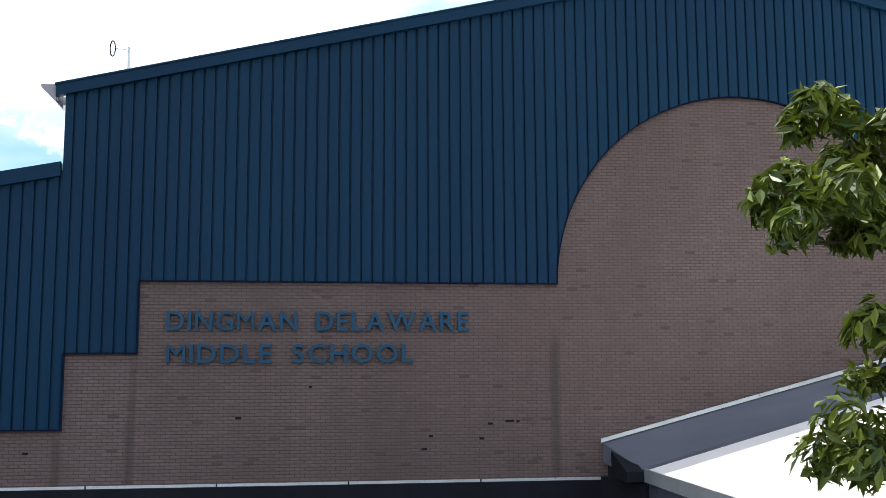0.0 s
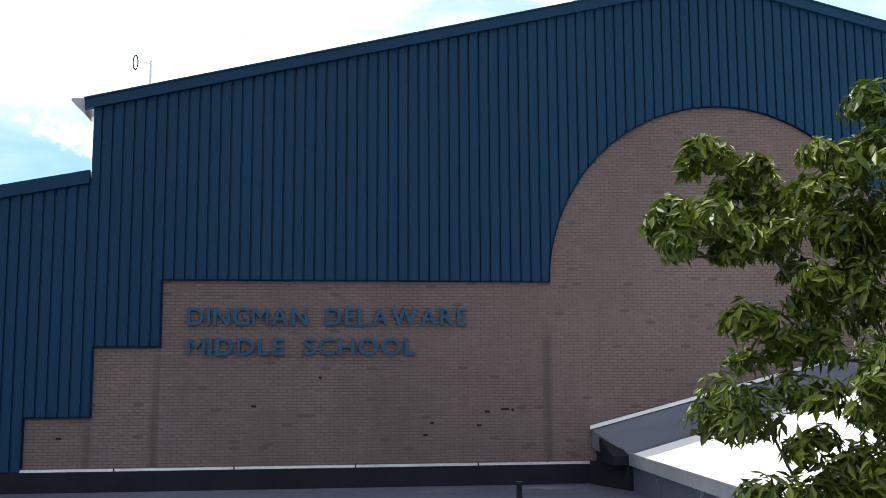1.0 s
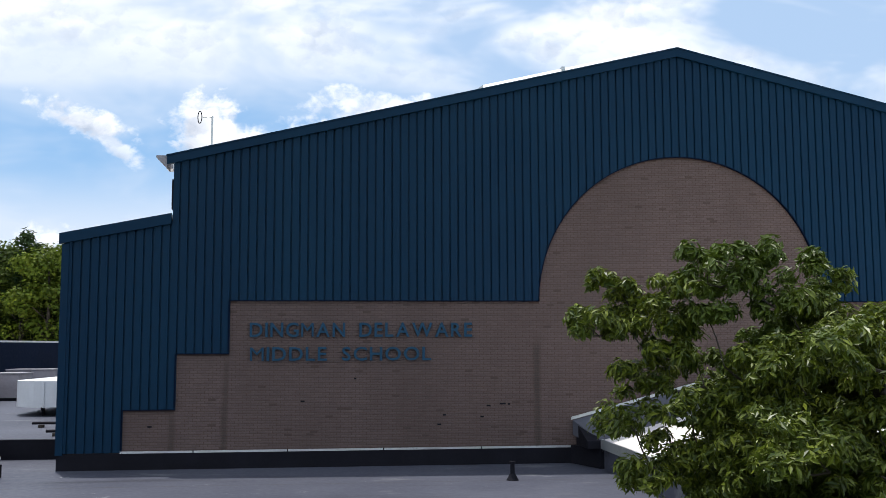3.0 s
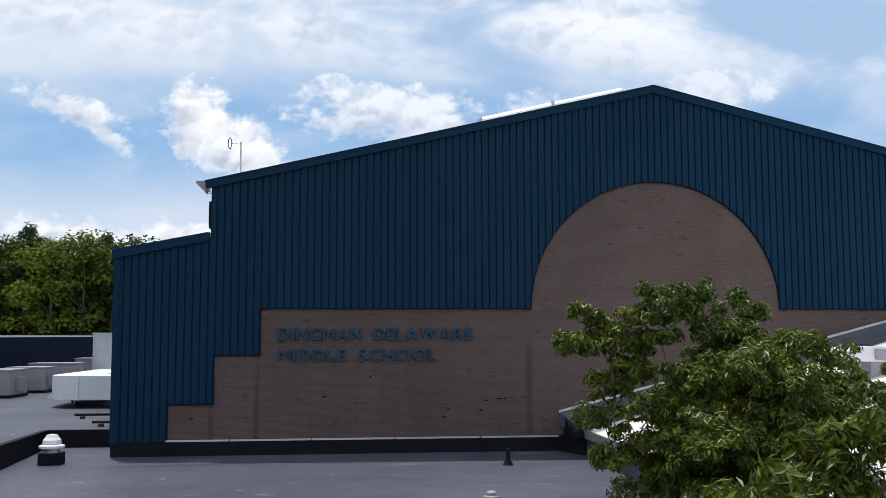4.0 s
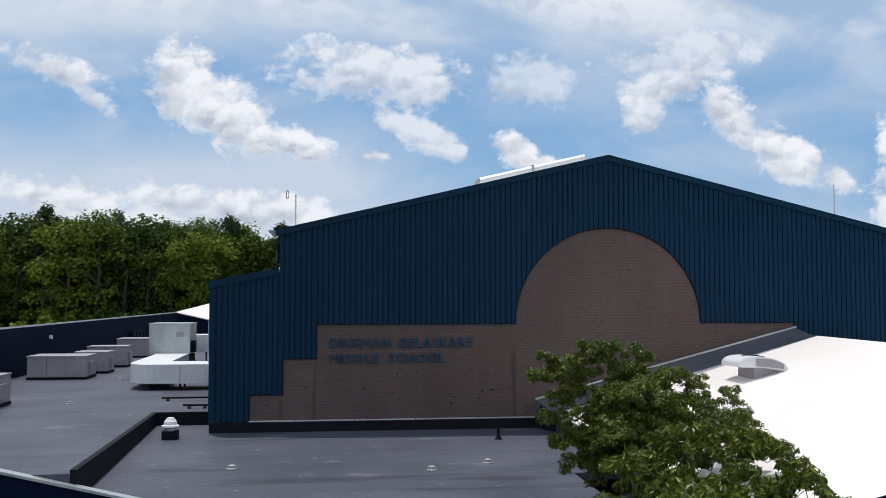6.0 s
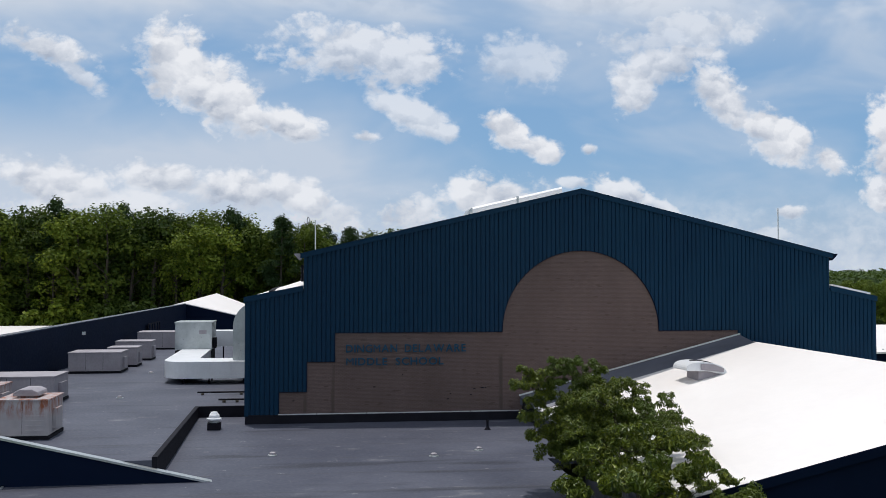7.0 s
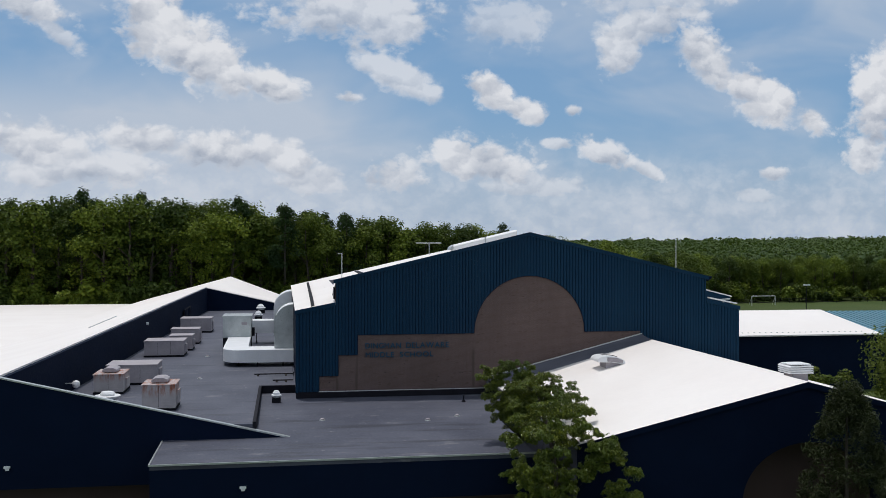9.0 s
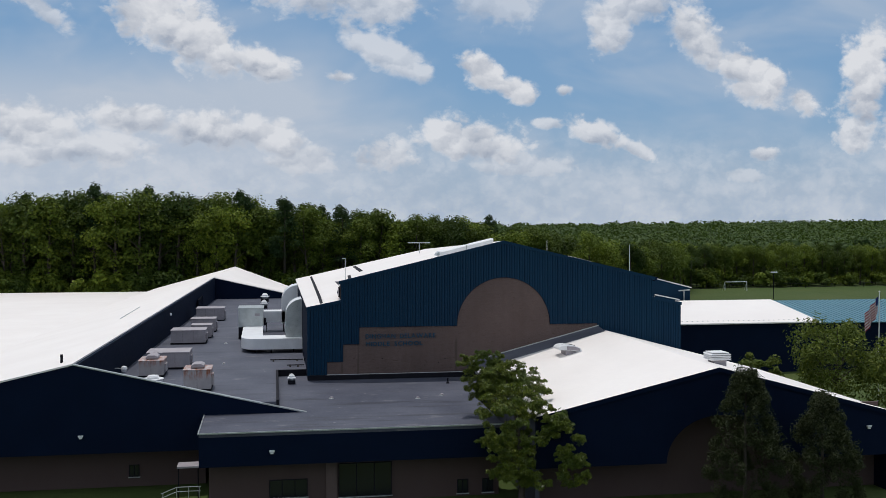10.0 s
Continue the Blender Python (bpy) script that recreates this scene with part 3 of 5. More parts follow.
part("end_fascia", box(A_WEST, A_WEST + 0.25, A_FRONT + 0.3, L_FRONT - 0.01, 0.85, ROOF_F - 0.26), NAVY, front)
# wall colour already includes the shade below the fascia
part("brick_wall", box(-24.4, -4.4, A_FRONT + 1.5, A_FRONT + 1.8, GROUND, 0.85), SHADED_BRICK, front, "brown brick wall")
part("pier", box(-16.55, -15.8, A_FRONT + 1.36, A_FRONT + 1.496, GROUND, 0.84), BRICK_REST, front, "paler brick pier beside the entrance glazing")

roof_b = tagged(part("flat_roof_upper", box(L_RIDGE_X, -EAVE_X, STEP_BACK, YARD_BACK, ROOF_B - 0.3, ROOF_B), EPDM), "higher flat rubber roof carrying the rooftop units", "roof", kind="structure")
part("flat_roof_upper_front", box(L_RIDGE_X, -19.9, L_FRONT + 0.3, STEP_BACK, ROOF_B - 0.3, ROOF_B), EPDM, roof_b)
part("step_wall", box(-19.9, -19.7, L_FRONT + 0.3, STEP_BACK - 0.02, ROOF_A, ROOF_B + 0.12), BLACK, roof_b, "black membrane step between the roofs", 0.03)
part("step_wall", box(-19.9, -EAVE_X - 0.02, STEP_BACK - 0.02, STEP_BACK + 0.2, ROOF_A, ROOF_B + 0.12), BLACK, roof_b, "black membrane step between the roofs", 0.03)

# ---- classroom wing with white roof at the east ----


CANT = -1.3           # where the grey strip leaves the white slope
W_L, W_R, W_TOP = -2.75, 23.6, 7.35
W_RIDGE_F, W_TOP_F = 10.2, 6.88   # the ridge runs a little askew to the front


def w_z(x, y=0.0):
    k = y / W_FRONT
    rx, top = W_RIDGE_X + (W_RIDGE_F - W_RIDGE_X) * k, W_TOP + (W_TOP_F - W_TOP) * k
    if x < rx:
        return w_low(k) + (top - w_low(k)) * (x - W_L) / (rx - W_L)
    return top - W_PITCH * (x - rx)


def w_low(k):
    return 4.12 - 0.25 * k


def w_roof(x0, x1, y0, y1, t=0.13, n=10):
    """A roof sheet between x0(y) and x1(y), of thickness t."""
    bm, rows = bmesh.new(), []
    for i in range(n + 1):
        y = y0 + (y1 - y0) * i / n
        rows.append([[bm.verts.new((x, y, w_z(x, y) + dz)) for x in (x0(y), x1(y))] for dz in (0, t)])
    for a, b in zip(rows, rows[1:]):
        bm.faces.new((a[1][0], a[1][1], b[1][1], b[1][0]))
        bm.faces.new((a[0][0], b[0][0], b[0][1], a[0][1]))
        for s in (0, 1):
            bm.faces.new((a[0][s], a[1][s], b[1][s], b[0][s]))
    for r in (rows[0], rows[-1]):
        bm.faces.new((r[0][0], r[0][1], r[1][1], r[1][0]))
    bmesh.ops.recalc_face_normals(bm, faces=bm.faces[:])
    return bm


def w_ridge(y):
    return W_RIDGE_X + (W_RIDGE_F - W_RIDGE_X) * y / W_FRONT


W_ARCH = [(10.3 - 3.85 * math.cos(a), 0.5 + 3.2 * math.sin(a)) for a in (math.pi * i / 28 for i in range(29))]
W_OUT = [(W_L, 0.5)] + W_ARCH + [(W_R, 0.5), (W_R, w_z(W_R, W_FRONT)), (W_RIDGE_F, W_TOP_F), (W_L, w_z(W_L, W_FRONT))]
w_wing = tagged(part("east_wing", prism(W_OUT, "y", W_FRONT, W_FRONT + 0.3), NAVY), "low wing with a white gabled roof and navy front", "building")
part("roof", w_roof(lambda y: W_L - 0.05, w_ridge, W_FRONT - 0.12, CANT), WHITE_ROOF, w_wing, "white membrane slope")
part("roof", w_roof(w_ridge, lambda y: W_R + 0.3, W_FRONT - 0.12, -0.1), WHITE_ROOF, w_wing, "white membrane slope")


def cant_strip():
    """Grey membrane that climbs from the white slope up the brick wall."""
    bm, rings = bmesh.new(), []
    for i in range(13):
        k = i / 12
        xw, xr = -3.3 + 12.0 * k, W_L - 0.05 + (W_RIDGE_X + 0.05 - W_L) * k
        zw, zr = 4.68 + 3.08 * k, w_z(min(xr, W_RIDGE_X), CANT) + 0.13
        ring = [(xr, CANT, zr - 0.3), (xr, CANT, zr), (xr * 0.92 + xw * 0.08, CANT * 0.86, zr + 0.02), (xw, -0.07, zw), (xw, -0.07, zw - 0.4)]
        rings.append([bm.verts.new(p) for p in ring])
    for a, b in zip(rings, rings[1:]):
        for j in range(5):
            bm.faces.new((a[j], a[(j + 1) % 5], b[(j + 1) % 5], b[j]))
    bm.faces.new(rings[0]), bm.faces.new(rings[-1])
    bmesh.ops.recalc_face_normals(bm, faces=bm.faces[:])
    return bm


part("valley_strip", cant_strip(), GREY_MEMBRANE, w_wing, "grey membrane strip against the brick")
part("side_wall", prism([(W_FRONT + 0.3, GROUND), (CANT, GROUND), (CANT, w_low(0)), (W_FRONT + 0.3, w_low(1))], "x", W_L, W_L + 0.3), EPDM, w_wing, "grey membrane curb")
part("curb_cap", prism([(W_FRONT, w_low(1) - 0.12), (CANT, w_low(0) - 0.12), (CANT, w_low(0) + 0.14), (W_FRONT, w_low(1) + 0.14)], "x", W_L - 0.09, W_L - 0.052), GALV, w_wing, "grey metal edge strip")
part("side_wall", box(W_R - 0.3, W_R, W_FRONT + 0.3, -0.1, GROUND, w_z(W_R, W_FRONT) - 0.02), NAVY, w_wing)
part("wall_flashing", prism([(-3.34, 4.69), (8.72, 7.78), (8.72, 7.86), (-3.34, 4.77)], "y", -0.10, -0.066), GALV, w_wing, "thin metal bar along the top of the grey strip")
for xa, xb in ((W_L - 0.05, W_RIDGE_F), (W_RIDGE_F, W_R + 0.3)):
    za, zb = w_z(xa, W_FRONT), w_z(xb, W_FRONT)
    part("rake_edge", prism([(xa, za - 0.16), (xb, zb - 0.16), (xb, zb + 0.15), (xa, za + 0.15)], "y", W_FRONT - 0.17, W_FRONT - 0.125), NAVY, w_wing, "dark metal rake edge")
part("corner_post", prism([(-3.36, -0.07), (W_L - 0.1, CANT), (W_L + 0.2, CANT), (W_L + 0.2, -0.07)], "z", ROOF_A, 4.0), BLACK, w_wing, "black membrane corner")
part("corner_cheek", prism([(-0.07, 4.0), (CANT, 4.0), (CANT, 4.2), (-0.07, 4.62)], "x", -3.2, W_L - 0.1), BLACK, w_wing, "black membrane corner")

# ---- west building ----
west = tagged(part("west_wing", prism([(-80, 0.72), (A_WEST - 0.1, 0.72), (A_WEST - 0.1, ROOF_A - 0.4), (-17.3, ROOF_A - 0.4), (-17.3, 3.05), (L_RIDGE_X, L_RIDGE_Z), (-49, L_RIDGE_Z - 14 * 0.245), (-80, L_RIDGE_Z - 14 * 0.245)], "y", L_FRONT, L_FRONT + 0.3), NAVY), "long wing with white roof behind a navy gabled front", "building")
part("coping", prism([(-17.2, 3.02), (L_RIDGE_X, L_RIDGE_Z + 0.02), (L_RIDGE_X, L_RIDGE_Z + 0.10), (-17.2, 3.10)], "y", L_FRONT - 0.06, L_FRONT + 0.34), GALV, west, "dull grey metal coping")
YARD_X, YARD_Z = -30.4, 7.65           # where the yard wall meets the back wing
PEAK = (-27.3, 107.0, 8.85)            # ridge end of the back wing


def sheet(pts, t):
    """A roof plate of thickness t over three or four corners."""
    bm = bmesh.new()
    lo, hi = [bm.verts.new(p) for p in pts], [bm.verts.new((p[0], p[1], p[2] + t)) for p in pts]
    bm.faces.new(lo), bm.faces.new(hi)
    for k in range(len(pts)):
        m = (k + 1) % len(pts)
        bm.faces.new((lo[k], lo[m], hi[m], hi[k]))
    bmesh.ops.recalc_face_normals(bm, faces=bm.faces[:])
    return bm


LOW_Z = L_RIDGE_Z - 14 * 0.245
part("roof", sheet([(-49, L_FRONT - 0.08, LOW_Z), (L_RIDGE_X, L_FRONT - 0.08, L_RIDGE_Z), (YARD_X, YARD_BACK, YARD_Z), (-46, YARD_BACK, LOW_Z + 0.25)], 0.12), WHITE_ROOF, west, "white membrane slope")
part("roof", box(-95, -45, L_FRONT - 0.08, 120, LOW_Z - 0.12, LOW_Z), WHITE_ROOF, west, "flat white membrane roof")
bm = prism([(L_RIDGE_X, L_FRONT + 0.3), (L_RIDGE_X + 0.25, L_FRONT + 0.3), (YARD_X + 0.25, YARD_BACK), (YARD_X, YARD_BACK)], "z", ROOF_B, L_RIDGE_Z - 0.01)
for v in bm.verts:
    if v.co.z > ROOF_B + 1 and v.co.y > 0:
        v.co.z = YARD_Z - 0.01
part("yard_wall", bm, NAVY, west)
part("roof", sheet([(YARD_X, YARD_BACK - 0.1, YARD_Z), PEAK, (-15.6, 107.0, 4.4), (-16.9, YARD_BACK - 0.1, 4.55)], 0.12), WHITE_ROOF, west, "white membrane slope")
part("roof", sheet([(YARD_X - 0.02, YARD_BACK - 0.1, YARD_Z), (PEAK[0] - 0.02, PEAK[1], PEAK[2]), (-41.5, 107.0, 5.0), (-46, YARD_BACK, LOW_Z + 0.25)], 0.12), WHITE_ROOF, west, "white membrane slope")
part("yard_wall", prism([(YARD_X + 0.2, ROOF_B), (-17, ROOF_B), (-17, 4.5), (YARD_X + 0.2, YARD_Z - 0.05)], "y", YARD_BACK, YARD_BACK + 0.25), NAVY, west)

# ---- far east building ----
far = tagged(part("far_wing", box(17.5, 49.5, 33.6, 33.9, GROUND, 4.15), NAVY), "low far wing with white roof and navy walls", "building")
part("roof", prism([(33.2, 4.15), (46.5, 6.05), (46.5, 6.2), (33.2, 4.3)], "x", 17.5, 50.0), WHITE_ROOF, far, "white membrane slope")
part("teal_roof", prism([(33.6, 4.0), (48, 5.8), (48, 5.9), (33.6, 4.1)], "x", 50.05, 96), TEAL_ROOF, far, "teal ribbed metal roof")
part("teal_wall", box(49.5, 96, 34.2, 34.5, GROUND, 3.95), NAVY, far)



def scatter(lobes, size, seed, shape=(1.0, 0.55), droop=0.0, keep=None, squash=0.8, loose=0.42, lift=0.6):
    """Vertices and faces of folded leaves spread over lobes (x, y, z, radius, count)."""
    r = np.random.RandomState(seed)
    P, D = [], []
    for x, y, z, rad, n in lobes:
        d = r.normal(size=(n, 3))
        d /= np.linalg.norm(d, axis=1)[:, None] + 1e-9
        q = (d * (0.3 + 0.85 * r.rand(n, 1) ** 0.6) + r.normal(size=(n, 3)) * 0.06) * rad * (1, 1, squash) * r.uniform(0.7, 1.3, 3)
        q[:, 2] -= 0.25 * (q[:, 0] ** 2 + q[:, 1] ** 2) / (rad + 1e-6)
        P.append(q + (x, y, z))
        D.append(d)
    P, D = np.concatenate(P), np.concatenate(D)
    if keep is not None:
        k = np.array([keep(*p) for p in P])
        P, D = P[k], D[k]
    n = len(P)
    N = D * 0.85 + r.normal(size=(n, 3)) * loose + (0, 0, lift)
    N /= np.linalg.norm(N, axis=1)[:, None]
    A = r.normal(size=(n, 3)) + D * 0.8 - np.array((0, 0, droop))
    A -= N * (A * N).sum(1)[:, None]
    A /= np.linalg.norm(A, axis=1)[:, None] + 1e-9
    B = np.cross(N, A)
    k = size * (0.6 + 0.8 * r.rand(n, 1))
    a, b = A * k * shape[0], B * k * shape[1]
    V = np.stack([P - a, P - b * 0.9 + N * k * 0.16, P + a - N * k * 0.18, P + b * 0.9 + N * k * 0.16], 1).reshape(-1, 3)
    i = np.arange(n)[:, None] * 4
    F = np.concatenate([i + (0, 1, 2), i + (0, 2, 3)], 1).reshape(-1, 3)
    return V, F


def leaf_mesh(name, V, F, mat):
    me = bpy.data.meshes.new(name)
    me.from_pydata(V.tolist(), [], F.tolist())
    me.materials.append(mat)
    return me


def mesh_of(name, bm, mat, smooth=True):
    me = bpy.data.meshes.new(name)
    for f in bm.faces:
        f.smooth = smooth
    bm.to_mesh(me)
    bm.free()
    me.materials.append(mat)
    return me


# ---- woods behind the school ----


def broadleaf(seed, h):
    """Trunk and crown meshes of a woodland tree of height h."""
    r = random.Random(seed)
    bm = tube([(0, 0, -0.4), (r.uniform(-.2, .2), 0.1, h * 0.3), (r.uniform(-.4, .4), r.uniform(-.3, .3), h * 0.62), (r.uniform(-.6, .6), 0, h * 0.86)], [0.30, 0.22, 0.15, 0.05], 7)
    lobes = []
    for i in range(20):
        a, u = r.uniform(0, 6.28), (i + r.random()) / 20
        z = h * (0.16 + 0.76 * u ** 0.8)
        # a wide head over a thin, shaded skirt
        w = h * 0.20 * float(np.interp(u, (0, 0.3, 0.6, 0.85, 1), (0.40, 0.55, 1.0, 0.85, 0.25))) * r.uniform(0.55, 1.1)
        p = (w * math.cos(a), w * math.sin(a), z)
        lobes.append((*p, h * (0.075 if u < 0.45 else r.uniform(0.09, 0.13)), 100 if u < 0.45 else 225))
        if i < 11:
            add_tube(bm, [(0, 0, z - h * 0.13), (p[0] * 0.5, p[1] * 0.5, z - h * 0.05), p], [0.09, 0.06, 0.02], 5)
    lobes.append((0, 0, h * 0.89, h * 0.10, 170))
    V, F = scatter(lobes, 0.215, seed, (0.95, 0.8), 0.1, loose=0.55)
    return mesh_of("trunk", bm, BARK), leaf_mesh("crown", V, F, WOOD_LEAF)


def pine(seed, h):
    r = random.Random(seed)
    bm = tube([(0, 0, -0.4), (0.1, 0, h * 0.5), (0, 0.1, h * 0.97)], [0.28, 0.17, 0.04], 7)
    lobes = []
    for i in range(30):
        u = (i + r.random()) / 30
        z, w = h * (0.42 + 0.57 * u), h * 0.17 * (1.02 - u) ** 0.7 * r.uniform(0.5, 1.1)
        a = r.uniform(0, 6.28)
        p = (w * math.cos(a), w * math.sin(a), z)
        lobes.append((*p, h * 0.052 * r.uniform(0.8, 1.3), 75))
        if i % 2 == 0:
            add_tube(bm, [(0, 0, z - 0.3), p], [0.06, 0.02], 4)
    V, F = scatter(lobes, 0.30, seed, (1.2, 0.3), 0.0, squash=0.6)
    return mesh_of("trunk", bm, BARK), leaf_mesh("crown", V, F, PINE_LEAF)


KINDS = [broadleaf(11, 17), broadleaf(12, 18.5), broadleaf(13, 16), broadleaf(14, 15), broadleaf(15, 19), pine(21, 19.5), pine(22, 18)]
wood_rng = random.Random(3)


def plant(kind, x, y, s, label, category="tree", group="trees at the edge of the woods", name="tree"):
    t = thing(name, x, y, land(x, y), label, category, group)
    t.matrix_basis = pose(x, y, land(x, y), 0, 0, wood_rng.uniform(0, 360)) @ Matrix.Diagonal((s * wood_rng.uniform(0.9, 1.15), s * wood_rng.uniform(0.9, 1.15), s, 1))
    for n, me in zip(("trunk", "crown"), kind):
        o = new(n, me)
        o.parent = t
    return t


HEIGHTS = [17, 18.5, 16, 15, 19, 19.5, 18]


def wood_top(x):
    """Height of the wood's edge, falling from west to east."""
    return float(np.interp(x, (-120, -60, -25, 3, 30, 48, 65, 110, 290), (25.0, 25.0, 24.6, 21.6, 18.4, 16.4, 14.4, 12.0, 12.2)))


for row, y0 in enumerate((128, 132, 137, 143)):
    x = -88 + row * 1.7
    while x < 196:
        x += wood_rng.uniform(3.6, 5.4) * (1 if x < 40 else 1.25)
        y = y0 + wood_rng.uniform(-2, 2) + 57 * min(1, max(0, (x - 64) / 34))
        i = wood_rng.choice([0, 1, 2, 3, 4] * 3 + ([5, 6, 6] if x < 30 else []))
        s = (wood_top(x) - land(x, y)) / HEIGHTS[i] * (wood_rng.uniform(0.80, 1.0) if i < 5 else wood_rng.uniform(0.9, 1.03))
        plant(KINDS[i], x, y, s, "tall dark green pine at the wood's edge" if i > 4 else "leafy green broadleaf tree at the wood's edge")


def bush(seed, h):
    r = random.Random(seed)
    bm = tube([(0, 0, -0.2), (0.05, 0, h * 0.5)], [0.06, 0.03], 5)
    lobes = [(r.gauss(0, h * 0.26), r.gauss(0, h * 0.26), h * r.uniform(0.3, 0.85), h * 0.22, 90) for _ in range(9)]
    V, F = scatter(lobes, 0.26, seed, (1, 0.7))
    return mesh_of("stem", bm, BARK), leaf_mesh("crown", V, F, WOOD_LEAF)


BUSHES = [bush(41, 3.2), bush(42, 4.6), bush(43, 2.4)]
for k in range(230):
    x = wood_rng.uniform(-84, 66) if k < 160 else wood_rng.uniform(84, 192)
    y = wood_rng.uniform(121.5, 127) + (0 if x < 70 else 57)
    plant(wood_rng.choice(BUSHES), x, y, wood_rng.uniform(0.7, 1.5), "low green bush before the woods", "bush", "bushes before the woods", "bush")


def far_woods():
    """Tree tops of the woods that run on to the skyline."""
    r, q = random.Random(8), np.random.RandomState(77)
    ball = bmesh.new()
    bmesh.ops.create_icosphere(ball, subdivisions=2, radius=1.0)
    ball.verts.index_update()
    ball_v = np.array([v.co[:] for v in ball.verts])
    ball_f = np.array([[v.index for v in f.verts] for f in ball.faces])
    ball.free()
    V, F, count = [], [], 0

    def add(v, f):
        nonlocal count
        V.append(v)
        F.append(f + count)
        count += len(v)
    y = 148.0
    while y < 640:
        step = 5.5 + (y - 148) * 0.020
        x = -0.32 * (y + 40) - 25
        while x < 0.64 * (y + 80) + 20:
            x += step * r.uniform(0.7, 1.3)
            ratio = (x + 20) / (y + 86)
            if (ratio > 0.36 and y < 202) or (ratio < 0.04 and y > 190):
                continue
            rise = float(np.interp(ratio, (-0.2, 0.0, 0.2, 0.42, 0.7), (0.006, 0.004, 0.001, 0.002, 0.005)))
            rise -= 0.021 * min(1, max(0, (600 - y) / 450)) * min(1, max(0, (ratio - 0.10) / 0.14))
            top = 17.2 + rise * (y + 86) + r.uniform(-1.6, 0.5) * (1 if y < 260 else 0.6)
            rad = step * r.uniform(0.48, 0.74)
            heads = [top - rad * 0.85]
            if y < 170 and x < 70:
                heads += [heads[0] - 4.5, heads[0] - 9, heads[0] - 13.5]
            at = y + r.uniform(-2, 2)
            for head in heads:
                c = np.array((x, at, head))
                lumps = q.normal(size=(9, 3))
                lumps /= np.linalg.norm(lumps, axis=1)[:, None]

                def swell(d):
                    return 0.78 + 0.30 * np.clip((d @ lumps.T).max(1) * 2.4 - 1.4, 0, 1)[:, None]
                # a lumpy head of leaves, closed inside by denser growth
                add(ball_v * swell(ball_v) * rad * (0.86, 0.86, 0.78) + c, ball_f)
                n = 190
                d = q.normal(size=(n, 3)) + (0, 0, 0.5)
                d /= np.linalg.norm(d, axis=1)[:, None]
                p = d * swell(d) * rad * (1, 1, 0.9) * q.uniform(0.88, 1.04, (n, 1)) + c
                N = d + q.normal(size=(n, 3)) * 0.55
                N /= np.linalg.norm(N, axis=1)[:, None]
                A = np.cross(N, q.normal(size=(n, 3)))
                A /= np.linalg.norm(A, axis=1)[:, None]
                k = rad * 0.10 * q.uniform(0.6, 1.4, (n, 1))
                a, b = A * k, np.cross(N, A) * k * 0.85
                i = np.arange(n)[:, None] * 4
                add(np.stack([p - a, p - b, p + a, p + b], 1).reshape(-1, 3), np.concatenate([i + (0, 1, 2), i + (0, 2, 3)], 1).reshape(-1, 3))
        y += step * 0.9
    tagged(new("far_woods", leaf_mesh("far_woods", np.concatenate(V), np.concatenate(F), CANOPY_LEAF)), "green canopy of distant woods up to the skyline", "woods", kind="stuff")


far_woods()

# ---- tree before the entrance ----


# east, height and size of the crown's outer clumps
TREE_TIP = [(-6.0, 8.45, .30), (-5.7, 8.1, .36), (-5.9, 7.8, .26), (-5.35, 7.75, .36), (-5.5, 7.4, .30), (-4.9, 7.3, .36)]
TREE_TOP = [(-5.0, 8.75, .36), (-4.5, 8.8, .34), (-5.4, 8.3, .34), (-4.7, 8.45, .44), (-3.7, 8.6, .40), (-5.0, 7.9, .35), (-4.2, 8.1, .42), (-3.9, 7.55, .50), (-2.8, 7.9, .40), (-2.1, 7.55, .45), (-2.4, 6.9, .5), (-1.3, 7.1, .42), (-3.2, 6.9, .45), (-4.4, 6.8, .42)]
TREE_SIDE = [(-6.3, 7.9, .34), (-5.95, 7.0, .42), (-6.05, 6.3, .44), (-5.9, 5.7, .42), (-5.6, 6.6, .40), (-5.0, 6.1, .48), (-5.5, 5.6, .42), (-4.9, 5.4, .58), (-5.5, 4.8, .48), (-4.0, 5.9, .45), (-2.8, 5.8, .5), (-1.6, 6.0, .48), (-0.5, 5.9, .42), (-1.2, 5.2, .5), (0.4, 5.2, .48), (1.3, 5.3, .34), (-4.6, 4.4, .55), (-3.6, 4.7, .5)]


# the lower crown's outline from west to east
LOWER_X = (-6.2, -5.8, -5.2, -4.4, -3.4, -2.5, -1.4, -0.4, 0.3)
LOWER_Z = (4.2, 5.9, 5.7, 6.7, 6.2, 5.1, 4.8, 3.7, 1.8)


def tufts(r, x, y, z, rad, n, count):
    """A clump of dome-shaped leaf tufts."""
    made = [(x, y, z + rad * 0.25, rad * 0.5, count)]
    for _ in range(n):
        a, u = r.uniform(0, 6.28), r.uniform(-0.5, 0.75)
        w = math.sqrt(1 - u * u) * rad * r.uniform(0.65, 1.0)
        made.append((x + w * math.cos(a), y + w * math.sin(a), z + u * rad * 0.8, rad * r.uniform(0.33, 0.46), count))
    return made


